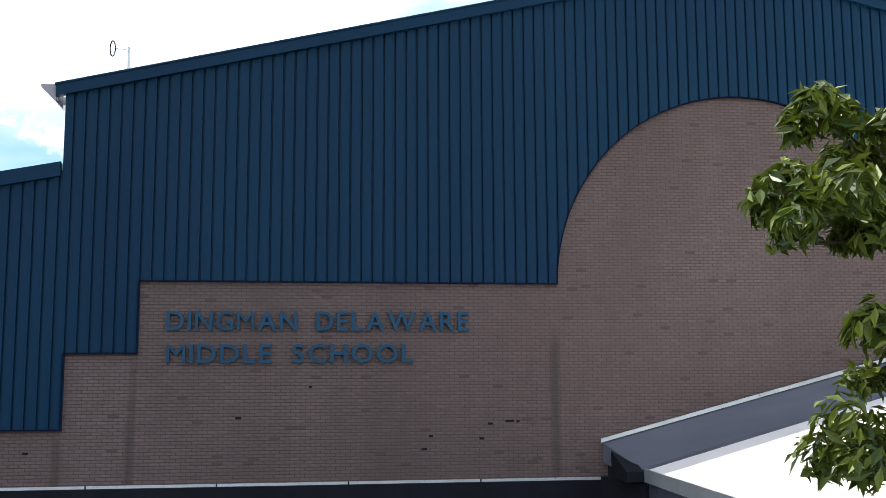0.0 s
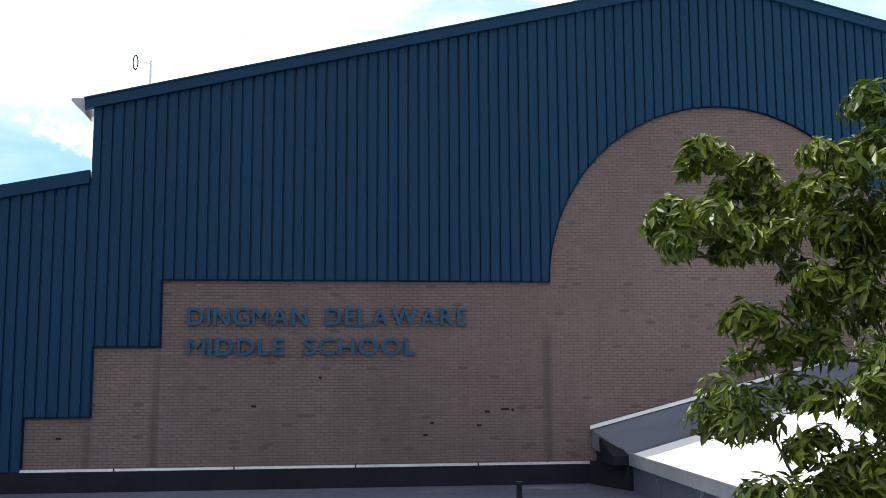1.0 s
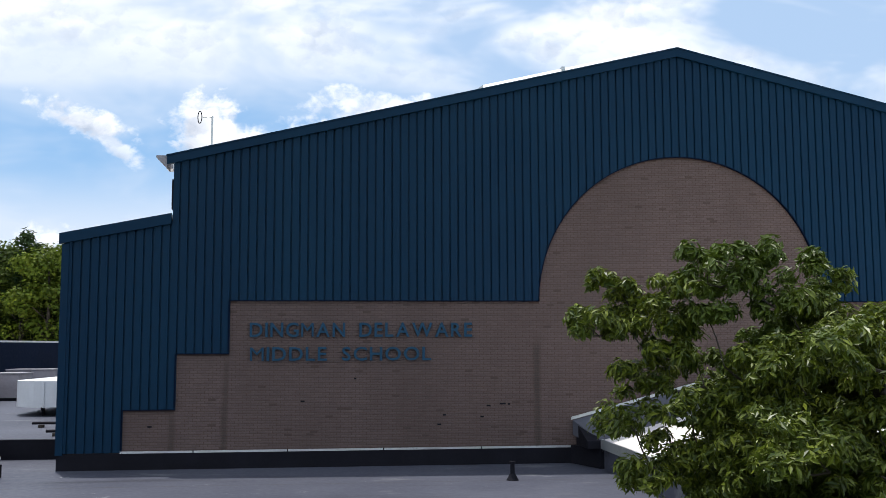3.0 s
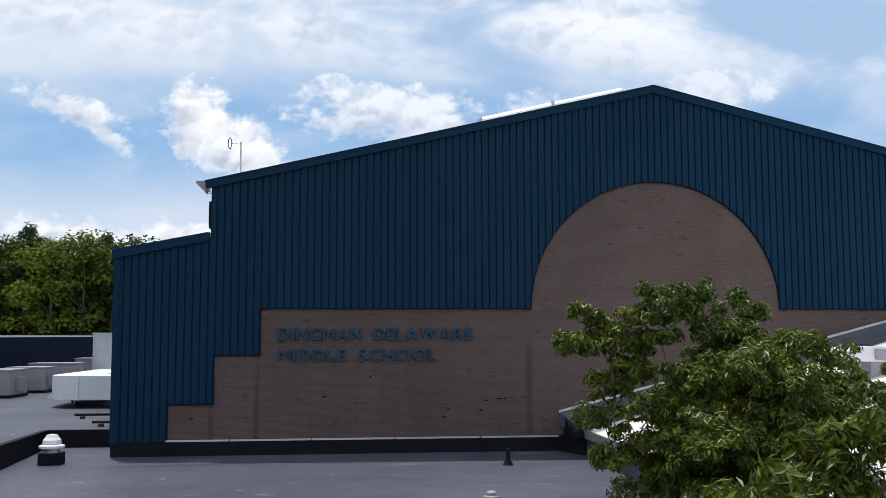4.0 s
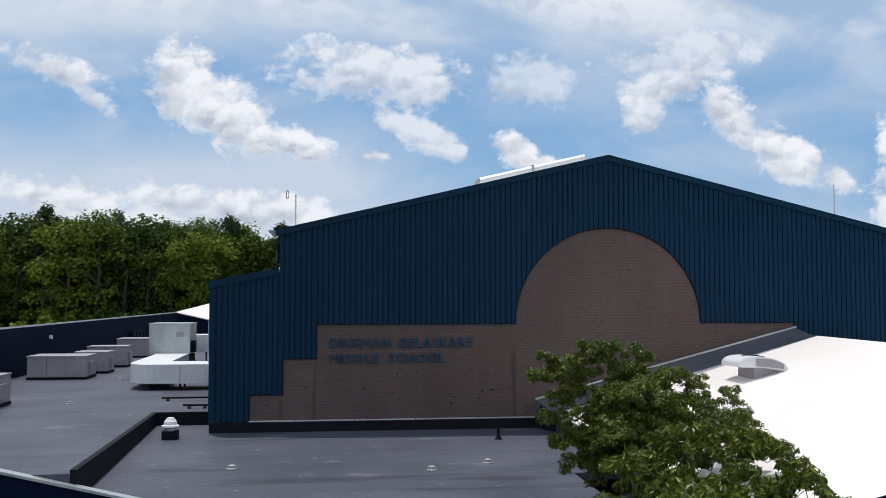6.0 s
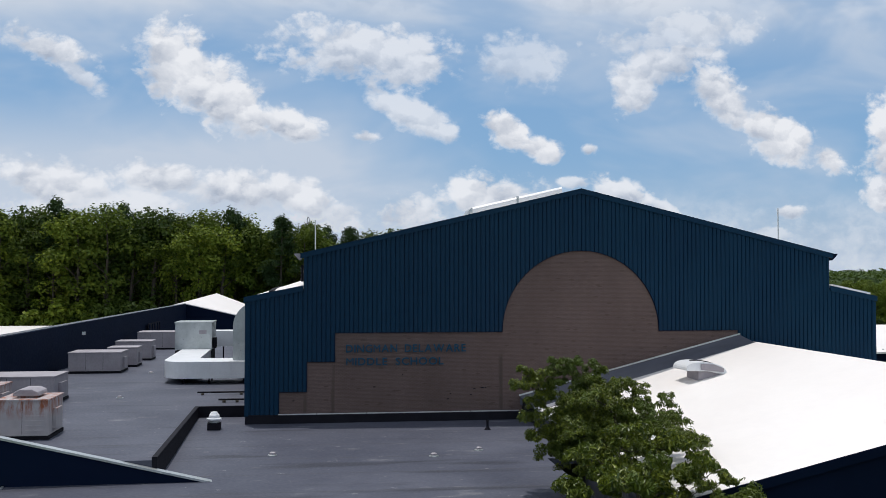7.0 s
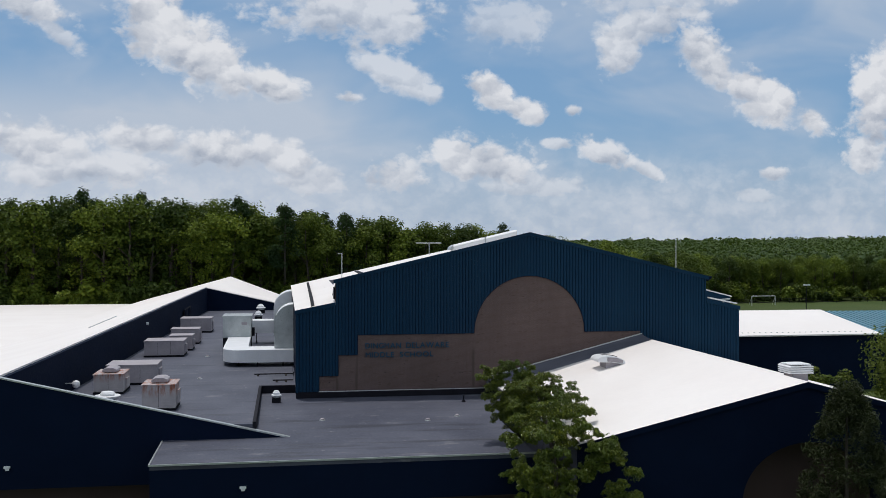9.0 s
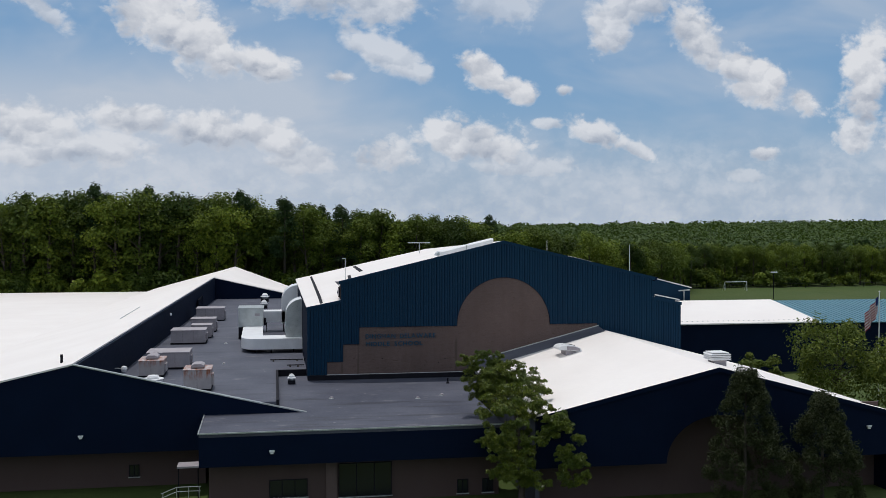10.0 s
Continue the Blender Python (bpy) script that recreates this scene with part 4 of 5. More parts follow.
def front_tree():
    r = random.Random(19)
    def spread(x, z):
        return -6.6 + (x + 6.0) * 1.06 + (0.3 if z < 7.2 and x < -4.6 else 0.0), 4.0 + (z - 4.2) * 0.80
    clumps = []
    for x, z, rad in TREE_TIP + TREE_TOP + TREE_SIDE:
        x, z = spread(x, z)
        clumps.append((x, -15.9 + r.uniform(-0.6, 0.5), z, rad * 0.94))
    for _ in range(72):
        x = -5.2 + 6.2 * r.random() ** 1.35
        top = float(np.interp(x, (-5.7, -5, -3.8, -2.4, -0.3, 1.2), (5.9, 7.2, 8.1, 7.2, 6.0, 5.2)))
        x, z = spread(x, top - (top - 4.5) * r.random() ** 1.2)
        clumps.append((x, r.uniform(-18.6, -15.2), z, r.uniform(0.30, 0.44)))
    for _ in range(42):
        x = r.uniform(-5.4, -3.0)
        top = float(np.interp(x, (-5.7, -5, -3.8, -2.4), (6.1, 7.3, 8.3, 7.4)))
        x, z = spread(x, top - (top - 5.0) * r.random())
        clumps.append((x, r.uniform(-16.8, -15.0), z, r.uniform(0.28, 0.40)))
    for _ in range(46):
        clumps.append((r.uniform(-5.6, -2.4), r.uniform(-17.6, -15.6), r.uniform(4.5, 6.2), r.uniform(0.30, 0.42)))
    upper = len(clumps)
    # the lower crown leans out over the lawn before the wing
    made = 0
    while made < 235:
        x, y = r.uniform(-6.2, 0.3), r.uniform(-24.2, -18.4)
        top = float(np.interp(x, LOWER_X, LOWER_Z)) - 0.22 * abs(y + 21.0)
        z = top - (top + 0.6) * r.random() ** 1.35
        if noise.noise((x * 0.75, y * 0.6, z * 0.75)) < -0.05:
            continue
        made += 1
        clumps.append((x, y, z, r.uniform(0.30, 0.50)))

    def keep(x, y, z):
        if x > -2.7 and y > W_FRONT - 0.2 and z < w_z(max(x, W_L), max(y, W_FRONT)) + 0.25:
            return False
        return z > GROUND + 0.6 and not (x < -4.3 and y > A_FRONT - 0.15 and z < ROOF_A + 0.1) and not (y > -10.4 and z < 4.4)
    t = thing("tree", -3.55, -20.4, GROUND, "leafy green broadleaf tree before the entrance roof", "tree")
    t.matrix_basis = Matrix()
    base = Vector((-3.55, -20.4, GROUND))
    trunk = [base - Vector((0, 0, 0.2)), base + Vector((0.1, 0, 1.4)), Vector((-3.5, -20.1, 1.2)), Vector((-3.6, -19.4, 3.4)), Vector((-3.7, -18.2, 5.0)), Vector((-3.9, -17.0, 6.2))]
    part("trunk", tube(trunk, [0.26, 0.20, 0.17, 0.12, 0.08, 0.03], 10), BARK, t)
    # each clump hangs on the nearest branch that already stands
    nodes = [(p, 0.10) for p in trunk[2:]]
    order = sorted((Vector(c[:3]) for c in clumps if keep(*c[:3])), key=lambda p: min((p - q).length for q in trunk[2:]))
    for p in order:
        q, w = min(nodes, key=lambda n: (n[0] - p).length + (0.8 if n[0].z > p.z else 0))
        mid = q.lerp(p, 0.5) + Vector((r.uniform(-.18, .18), r.uniform(-.18, .18), r.uniform(-.22, .05)))
        w2 = max(0.012, w * 0.62)
        if keep(*mid):
            part("limb", tube([q, q.lerp(mid, 0.5) + Vector((0, 0, -0.04)), mid, mid.lerp(p, 0.5) + Vector((0, 0, 0.05)), p], [w2 * 1.2, w2, w2 * 0.85, w2 * 0.7, w2 * 0.5], 6), BARK, t)
            nodes += [(mid, w2), (p, w2 * 0.8)]
    high, low = [], []
    for n, c in enumerate(clumps):
        if not keep(c[0], c[1], c[2] - c[3] - 0.15):
            continue
        if n < upper:
            high += tufts(r, *c, 8, 95)
        else:
            low += tufts(r, *c, 7, 46)
    for lobes, size, seed, lift in ((high, 0.043, 5, 0.5), (low, 0.070, 6, 0.1)):
        V, F = scatter(lobes, size, seed, (1.35, 0.50), 0.9, keep, 0.7, 0.40, lift)
        o = new("crown", leaf_mesh("crown", V, F, LEAF))
        o.parent = t


front_tree()


def cedar(x, y, h, w, seed):
    r = random.Random(seed)
    t = thing("conifer", x, y, GROUND, "dense dark green pyramidal cedar by the wing's front", "tree", "cedars before the wing")
    part("trunk", tube([(0, 0, -0.2), (0, 0, h * 0.9)], [0.16, 0.03], 8), BARK, t)
    lobes = []
    for i in range(170):
        u = r.random() ** 0.8
        rad = w * (0.16 + 0.84 * min(1, (1 - u) * 1.7) ** 0.8) * 0.5 * r.uniform(0.72, 1.04)
        a = r.uniform(0, 6.28)
        lobes.append((rad * math.cos(a), rad * math.sin(a), 0.15 + u * (h - 0.45), r.uniform(0.3, 0.5), 130))
    V, F = scatter(lobes, 0.085, seed, (1.3, 0.4), -0.9, squash=1.1)
    o = new("crown", leaf_mesh("crown", V, F, CEDAR_LEAF))
    o.parent = t


cedar(10.5, -24.9, 9.7, 5.0, 51)
cedar(16.0, -24.9, 7.9, 4.8, 52)


def lawn_tree(x, y, h, w, seed, count=46):
    r = random.Random(seed)
    z0 = land(x, y)
    t = thing("tree", x, y, z0, "rounded green broadleaf tree on the side lawn", "tree", "trees on the side lawn")
    bm = tube([(0, 0, -0.2), (0, 0, h * 0.45), (0.1, 0, h * 0.8)], [0.22, 0.14, 0.04], 8)
    lobes = []
    for i in range(count):
        d = Vector((r.gauss(0, 1), r.gauss(0, 1), r.gauss(0, 1))).normalized()
        k = r.uniform(0.55, 1)
        p = (d.x * w * .5 * k, d.y * w * .5 * k, h * 0.60 + d.z * h * 0.36 * k)
        lobes.append((*p, r.uniform(0.10, 0.15) * w, 150))
        if i % 4 == 0:
            add_tube(bm, [(0, 0, h * 0.35), p], [0.06, 0.02], 5)
    part("trunk", bm, BARK, t)
    V, F = scatter(lobes, 0.15, seed, (1, 0.6), 0.4)
    o = new("crown", leaf_mesh("crown", V, F, LAWN_LEAF))
    o.parent = t


lawn_tree(33.0, 1.5, 11.2, 9.2, 61, 56)
lawn_tree(37.5, -2.5, 9.0, 8.5, 62)
lawn_tree(27.2, 6.0, 7.0, 4.4, 63, 26)
lawn_tree(42.5, 3.0, 8.0, 7.0, 64)

# ---- rooftop plant ----


def rooftop_unit(x, y, w, d, h, mat, label, group, panels=3, hood=False, z=ROOF_B):
    """A packaged rooftop unit on a curb, with seams, lid, grille slats and knobs; its near face is at y."""
    t = thing("rooftop_unit", x, y, z, label, "rooftop unit", group)
    part("curb", box(-0.04, w + 0.04, -0.04, d + 0.04, 0, 0.14), BLACK, t, "black curb", 0.01)
    body = part("body", box(0, w, 0, d, 0.16, h), mat, t, bevel=0.02)
    part("lid", box(-0.05, w + 0.05, -0.05, d + 0.05, h + 0.002, h + 0.07), mat, t, bevel=0.015)
    for i in range(1, panels):
        part("seam", box(w * i / panels - 0.008, w * i / panels + 0.008, -0.006, 0.004, 0.2, h - 0.03), BLACK, body)
    part("drip_rail", box(0.0, w, -0.025, 0.0, 0.17, 0.23), mat, body)
    gx0, gx1 = w * (panels - 1) / panels + 0.12, w - 0.12
    for k in range(5):
        zz = 0.35 + k * (h - 0.6) / 5
        part("grille_slat", box(gx0, gx1, -0.02, -0.002, zz, zz + 0.05), mat, body)
    part("service_box", box(w + 0.002, w + 0.16, d * 0.3, d * 0.7, 0.35, h * 0.75), mat, t, bevel=0.015)
    if hood:
        part("fan_curb", box(w * 0.32, w * 0.68, d * 0.25, d * 0.7, h + 0.07, h + 0.13), RUSTY, t, "rusted fan curb")
        part("fan_hood", prism([(w * 0.24, h + 0.15), (w * 0.76, h + 0.15), (w * 0.74, h + 0.32), (w * 0.62, h + 0.44), (w * 0.38, h + 0.44), (w * 0.26, h + 0.32)], "y", d * 0.18, d * 0.78), BEIGE, t, "grey-pink fan hood", 0.05)
    return t


rooftop_unit(-26.95, -7.0, 2.05, 2.6, 1.60, RUSTY, "grey rooftop exhaust unit with rust streaks and a hood", "rusty roof fans", 2, True)
rooftop_unit(-31.3, 0.8, 2.0, 3.0, 1.35, RUSTY, "grey rooftop exhaust unit with rust streaks and a hood", "rusty roof fans", 2, True)
rooftop_unit(-31.2, 5.4, 3.65, 3.2, 1.45, BEIGE, "long grey rooftop air unit on a black curb", "grey rooftop air units", 3)
rooftop_unit(-31.0, 24.3, 3.6, 3.2, 1.45, BEIGE, "long grey rooftop air unit on a black curb", "grey rooftop air units", 3)
rooftop_unit(-29.3, 29.8, 2.2, 2.4, 1.45, BEIGE, "small grey rooftop air unit on a black curb", "grey rooftop air units", 2)
rooftop_unit(-29.9, 36.5, 2.9, 2.6, 1.55, BEIGE, "grey rooftop air unit on a black curb", "grey rooftop air units", 2)
rooftop_unit(-30.3, 50.5, 3.6, 3.4, 1.65, BEIGE, "long grey rooftop air unit on a black curb", "grey rooftop air units", 3)


def mushroom_vent(x, y, z, r, h, label, group="roof exhaust caps"):
    t = thing("roof_vent", x, y, z, label, "roof vent", group)
    part("curb", box(-r * 0.85, r * 0.85, -r * 0.85, r * 0.85, 0, h * 0.38), BLACK, t, "black curb", 0.02)
    part("neck", lathe([(r * 0.62, h * 0.38), (r * 0.62, h * 0.55)]), GALV, t)
    part("lower_ring", lathe([(r * 0.9, h * 0.52), (r * 1.0, h * 0.55), (r * 1.0, h * 0.62), (r * 0.7, h * 0.66)]), WHITE_METAL, t)
    part("cap", lathe([(r * 0.62, h * 0.64), (r * 0.72, h * 0.68), (r * 0.70, h * 0.80), (r * 0.5, h * 0.90), (r * 0.42, h * 0.97), (r * 0.1, h)]), WHITE_METAL, t, "white domed cap")
    return t


mushroom_vent(-18.6, -1.3, roof_a_z(-1.3), 0.36, 0.86, "white domed roof vent on a black curb")
mushroom_vent(-21.6, 70.0, ROOF_B, 0.6, 1.3, "pale roof vent on a black curb")
mushroom_vent(-21.6, 84.0, ROOF_B, 0.75, 1.4, "pale roof vent on a black curb")

fan = thing("roof_fan", -29.6, -3.6, ROOF_B, "round white spun-metal roof fan on a curb", "roof fan")
part("base", lathe([(0.5, 0), (0.5, 0.25)]), GALV, fan)
part("bowl", lathe([(0.45, 0.25), (0.80, 0.42), (0.84, 0.55), (0.80, 0.58), (0.5, 0.58)], 28), WHITE_METAL, fan)
part("motor_cap", lathe([(0.46, 0.59), (0.48, 0.70), (0.38, 0.82), (0.05, 0.86)], 24), WHITE_METAL, fan)

# air handler with its loop of white duct
ah = thing("air_handler", -24.0, 28.0, ROOF_B, "pale grey-green air handler cabinet with a clear panel", "air handler")
# solid black block that stands in for the shadow gap below the cabinet
part("shadow_gap_block", box(0, 2.7, 0.05, 3.6, 0, 1.30), BLACK, ah)
part("cabinet", box(0, 2.75, 0, 3.8, 1.40, 3.45), GALV, ah, bevel=0.03)
part("top_cap", box(-0.06, 2.81, -0.06, 3.86, 3.452, 3.52), GALV, ah, bevel=0.02)
for px in (0.0, 1.36, 2.67):
    part("corner_post", box(px, px + 0.08, -0.03, 0.0, 1.42, 3.33), GALV, ah)
part("nameplate", box(1.8, 2.35, -0.012, 0.0, 2.6, 2.9), BEIGE, ah)
part("control_box", box(2.78, 3.05, 0.4, 1.2, 1.5, 2.3), BLACK, ah, bevel=0.02)


def duct_loop():
    """Plan of the flat duct: along the front, round the corner and back to the cabinet."""
    out = [(-17.25, 15.2), (-21.9, 15.2)]
    out += [(-21.9 - 1.45 * math.sin(a), 17.4 - 2.2 * math.cos(a)) for a in (math.pi / 2 * i / 8 for i in range(1, 9))]
    out += [(-23.45, 27.9), (-21.3, 27.9), (-21.2, 18.4), (-17.25, 18.4)]
    return out


duct = thing("air_duct", -21, 12, ROOF_B, "broad white sheet-metal duct curving across the roof", "duct")
duct.matrix_basis = Matrix()
part("duct_run", prism(duct_loop(), "z", 4.38, 5.42), WHITE_METAL, duct)
part("top_seam", prism([(x, y) for x, y in duct_loop()], "z", 5.424, 5.455), WHITE_METAL, duct)
for fx in (-19.0, -20.4, -21.8):
    part("flange", box(fx, fx + 0.05, 15.165, 18.4, 4.36, 5.46), WHITE_METAL, duct)
for sx, sy in ((-18.2, 15.6), (-20.4, 15.6), (-22.0, 15.8), (-23.2, 20), (-23.2, 25.8), (-20.4, 17.8)):
    part("support", box(sx, sx + 0.1, sy, sy + 0.1, ROOF_B, 4.38), BLACK, duct)
part("return_duct", box(-21.85, -17.25, 35.2, 37.6, 5.2, 6.5), WHITE_METAL, duct, bevel=0.03)
part("link_duct", box(-22.6, -21.86, 31.85, 37.6, 5.2, 6.5), WHITE_METAL, duct, bevel=0.03)
for sx in (-21.0, -19.0):
    part("support", box(sx, sx + 0.1, 35.9, 36.0, ROOF_B, 5.2), BLACK, duct)


def elbow(y0, y1, z0, z1, reach):
    """A riser with a rounded shoulder that turns into the gymnasium wall."""
    pts = [(-17.25, z0), (-17.25 - reach, z0), (-17.25 - reach, z1 - reach)]
    pts += [(-17.25 - reach * math.cos(a), z1 - reach + reach * math.sin(a)) for a in (math.pi / 2 * i / 10 for i in range(1, 11))]
    return prism(pts, "y", y0, y1)


part("riser", elbow(16.4, 20.2, 5.46, 9.25, 1.6), WHITE_METAL, duct, "round-shouldered white duct riser")
part("riser", elbow(35.2, 39.0, 5.0, 9.6, 1.9), WHITE_METAL, duct, "round-shouldered white duct riser")
part("riser_band", elbow(16.34, 16.4, 5.46, 9.31, 1.65), GALV, duct)
part("riser_band", elbow(20.2, 20.26, 5.46, 9.31, 1.65), GALV, duct)

# pipes and drains on the roofs
vent = thing("vent_pipe", -5.55, -3.0, roof_a_z(-3.0), "short black rubber-booted vent pipe on the membrane roof", "pipe")
part("boot", lathe([(0.16, 0), (0.12, 0.06), (0.07, 0.16)]), BLACK, vent)
part("pipe", lathe([(0.055, 0.1), (0.055, 0.40), (0.075, 0.40), (0.075, 0.46)]), BLACK, vent)
for x, y, z in ((-6.9, -8.1, roof_a_z(-8.1)), (-9.0, -9.2, roof_a_z(-9.2)), (-15.65, -8.2, roof_a_z(-8.2)), (-24.6, 8.0, ROOF_B), (-25.2, 24.0, ROOF_B), (-26.0, -1.0, ROOF_B)):
    dr = thing("roof_drain", x, y, z, "small pale roof drain with a strainer on the membrane", "drain", "roof drains")
    part("collar", lathe([(0.20, 0), (0.20, 0.03), (0.14, 0.05)]), GALV, dr)
    part("strainer", lathe([(0.13, 0.05), (0.13, 0.12), (0.08, 0.15), (0.02, 0.155)], 14), BEIGE, dr)
pipe_w = thing("vent_pipe", -35.3, -9.9, L_RIDGE_Z - 1.3 * 0.245 + 0.12, "black vent pipe on the white roof", "pipe", "pipes on the white roof")
part("pipe", lathe([(0.10, -0.1), (0.10, 0.62)]), BLACK, pipe_w)
rail = thing("roof_rail", -37.0, 30.0, 6.24, "thin dark metal rail lying on the white roof", "rail")
part("tray", tube([(0, 0, 0.14), (0, 16.0, 0.12)], 0.07, 8), GALV, rail)
for ry in (0.5, 4.0, 8.0, 12.0, 15.5):
    part("foot", box(-0.10, 0.10, ry, ry + 0.2, -0.08, 0.10), BLACK, rail)

# pipes that leave the gymnasium wall onto the upper roof
for y, w in ((9.0, 3.2), (5.2, 1.7)):
    gp = thing("gas_pipe", -EAVE_X, y, ROOF_B, "black gas pipe on wooden blocks along the roof", "pipe", "gas pipes")
    part("pipe", tube([(0.0, 0, 0.75), (-0.12, 0, 0.75), (-0.15, 0, 0.16), (-w, 0, 0.16)], 0.05, 8), BLACK, gp)
    for k in (0.7, w - 0.3):
        part("block", box(-k - 0.08, -k + 0.08, -0.12, 0.12, 0, 0.10), BARK, gp)

# ---- on the east wing's roof ----
hood = thing("roof_hood", 4.3, -5.2, w_z(4.3, -5.2) + 0.13, "weathered pale metal intake hood on the white roof", "roof hood")
part("curb", prism([(-0.35, -0.10), (0.85, 0.20), (0.85, 0.42), (-0.35, 0.40)], "y", -0.72, 0.72), BEIGE, hood, "pale pinkish metal curb")
vault = [(-1.0 * math.cos(a), 0.40 + 0.46 * math.sin(a) ** 0.75 - 0.10 * (1 - math.cos(a))) for a in (math.pi * i / 18 for i in range(19))]
part("hood_cap", prism([(-0.94, 0.36)] + vault + [(0.94, 0.17), (0.0, 0.34)], "y", -0.85, 0.85), WHITE_METAL, hood, "curved bright metal hood", 0.03)
part("throat", prism([(-0.30, 0.41), (0.80, 0.30), (0.80, 0.48), (0.35, 0.66), (-0.30, 0.70)], "y", -0.93, -0.86), BEIGE, hood, "pale inner panel")
part("strap", tube([(p[0] * 1.01, 0.0, p[1] + 0.012) for p in vault[6:14]], 0.03, 6), BLACK, hood)
lv = thing("louvred_vent", 13.3, -14.6, w_z(13.3, -14.6) + 0.13, "square pale vent with stacked louvres on the white roof", "roof vent")
part("neck", box(-0.52, 0.52, -0.52, 0.52, -0.45, 0.36), BEIGE, lv)
for k in range(4):
    zz = 0.36 + k * 0.13
    part("louvre", prism([(-0.80, zz), (0.80, zz), (0.72, zz + 0.085), (-0.72, zz + 0.085)], "y", -0.78, 0.78), WHITE_METAL, lv, bevel=0.008)
part("top_plate", box(-0.66, 0.66, -0.66, 0.66, 0.885, 0.93), WHITE_METAL, lv)

# ---- on the gymnasium ----
ant = thing("antenna", -13.75, 3.2, roof_z(-13.75, 3.2) - 0.05, "small loop antenna on a thin mast above the roof edge", "antenna")
up = gym_top(-13.85) + 1.68 - roof_z(-13.75, 3.2) + 0.05
part("mast", tube([(0, 0, 0), (0, 0, up + 0.05)], 0.03, 8), GALV, ant)
part("arm", tube([(0.03, 0, up), (-0.30, 0, up)], 0.022, 8), GALV, ant)
part("loop", tube([(-0.38 + 0.06 * math.cos(a), 0, up + 0.19 * math.sin(a)) for a in (2 * math.pi * i / 20 for i in range(21))], 0.016, 6), BLACK, ant)
ant2 = thing("antenna", -2.9, 32.0, roof_z(-2.9, 32.0) - 0.05, "wide bar antenna on a short mast on the roof", "antenna")
part("mast", tube([(0, 0, 0), (0, 0, 1.3)], 0.04, 8), GALV, ant2)
part("bar", tube([(-1.4, 0, 1.3), (1.3, 0, 1.3)], 0.05, 8), GALV, ant2)
whip = thing("antenna", 13.5, 5.0, roof_z(13.5, 5.0), "tall thin whip antenna at the roof edge", "antenna")
part("mast", tube([(0, 0, 0), (0, 0, GABLE_Z + 2.9 - roof_z(13.5, 5.0))], 0.035, 8), GALV, whip)
part("foot", box(-0.15, 0.15, -0.15, 0.15, -0.1, 0.06), GALV, whip)


def ridge_unit(x0, x1, y0):
    t = thing("roof_vent", 0, 0, 0, "long low white vent lying up the roof slope", "roof vent")
    t.matrix_basis = Matrix()

    def z(x):
        return gym_top(x) + 0.06
    prof = [(0.0, -0.34), (0.62, -0.34), (0.62, 0.20), (0.52, 0.30), (0.10, 0.30), (0.0, 0.20)]
    for a, b, n in ((x0, (x0 + x1) / 2 - 0.03, "vent_half"), ((x0 + x1) / 2 + 0.03, x1, "vent_half")):
        bm = bmesh.new()
        for w in (0, 0.72):
            lo = [bm.verts.new((a, y0 + w + p, z(a) + q)) for p, q in prof]
            hi = [bm.verts.new((b, y0 + w + p, z(b) + q)) for p, q in prof]
            bm.faces.new(lo), bm.faces.new(hi)
            for i in range(6):
                bm.faces.new((lo[i], lo[(i + 1) % 6], hi[(i + 1) % 6], hi[i]))
        bmesh.ops.recalc_face_normals(bm, faces=bm.faces[:])
        part(n, bm, WHITE_METAL, t)
    m = (x0 + x1) / 2
    part("joint", box(m - 0.05, m + 0.05, y0 - 0.02, y0 + 1.36, z(m) - 0.30, z(m) + 0.33), GALV, t)
    part("end_hood", prism([(x0 - 0.28, z(x0 - 0.28)), (x0, z(x0)), (x0, z(x0) + 0.29), (x0 - 0.18, z(x0) + 0.16)], "y", y0 + 0.02, y0 + 1.30), GALV, t)


ridge_unit(-5.6, -0.75, 0.9)


def roof_strap(x0, y0, x1, y1, w, n):
    """A dark strip that lies on the slope from one point to another."""
    t = thing("roof_strap", x0, y0, roof_z(x0, y0), "dark walk strip lying on the white roof", "strap", "dark strips on the roof")
    t.matrix_basis = Matrix()
    bm, prev = bmesh.new(), None
    for i in range(n + 1):
        x, y = x0 + (x1 - x0) * i / n, y0 + (y1 - y0) * i / n
        ring = [bm.verts.new((x + q * w, y, roof_z(x + q * w, y) + d)) for q, d in ((-1, -0.03), (1, -0.03), (1, 0.06), (-1, 0.06))]
        if prev:
            for k in range(4):
                bm.faces.new((prev[k], prev[(k + 1) % 4], ring[(k + 1) % 4], ring[k]))
        else:
            bm.faces.new(ring)
        prev = ring
    bm.faces.new(prev)
    bmesh.ops.recalc_face_normals(bm, faces=bm.faces[:])
    part("strip", bm, BLACK, t)


roof_strap(-13.1, 3.0, -11.9, 24.0, 0.16, 16)
roof_strap(-10.4, 26.0, -9.9, 42.0, 0.18, 10)
roof_strap(-16.0, 0.8, -15.4, 42.0, 0.12, 24)
hb = thing("louvre_box", -GABLE_X - 0.012, 0.5, STEP_Z, "black framed louvre on the small step wall", "louvre")
part("frame", box(-0.12, 0.0, 0, 1.1, 0.2, 1.05), BLACK, hb)
part("screen", box(-0.14, -0.12, 0.1, 1.0, 0.3, 0.95), BEIGE, hb)
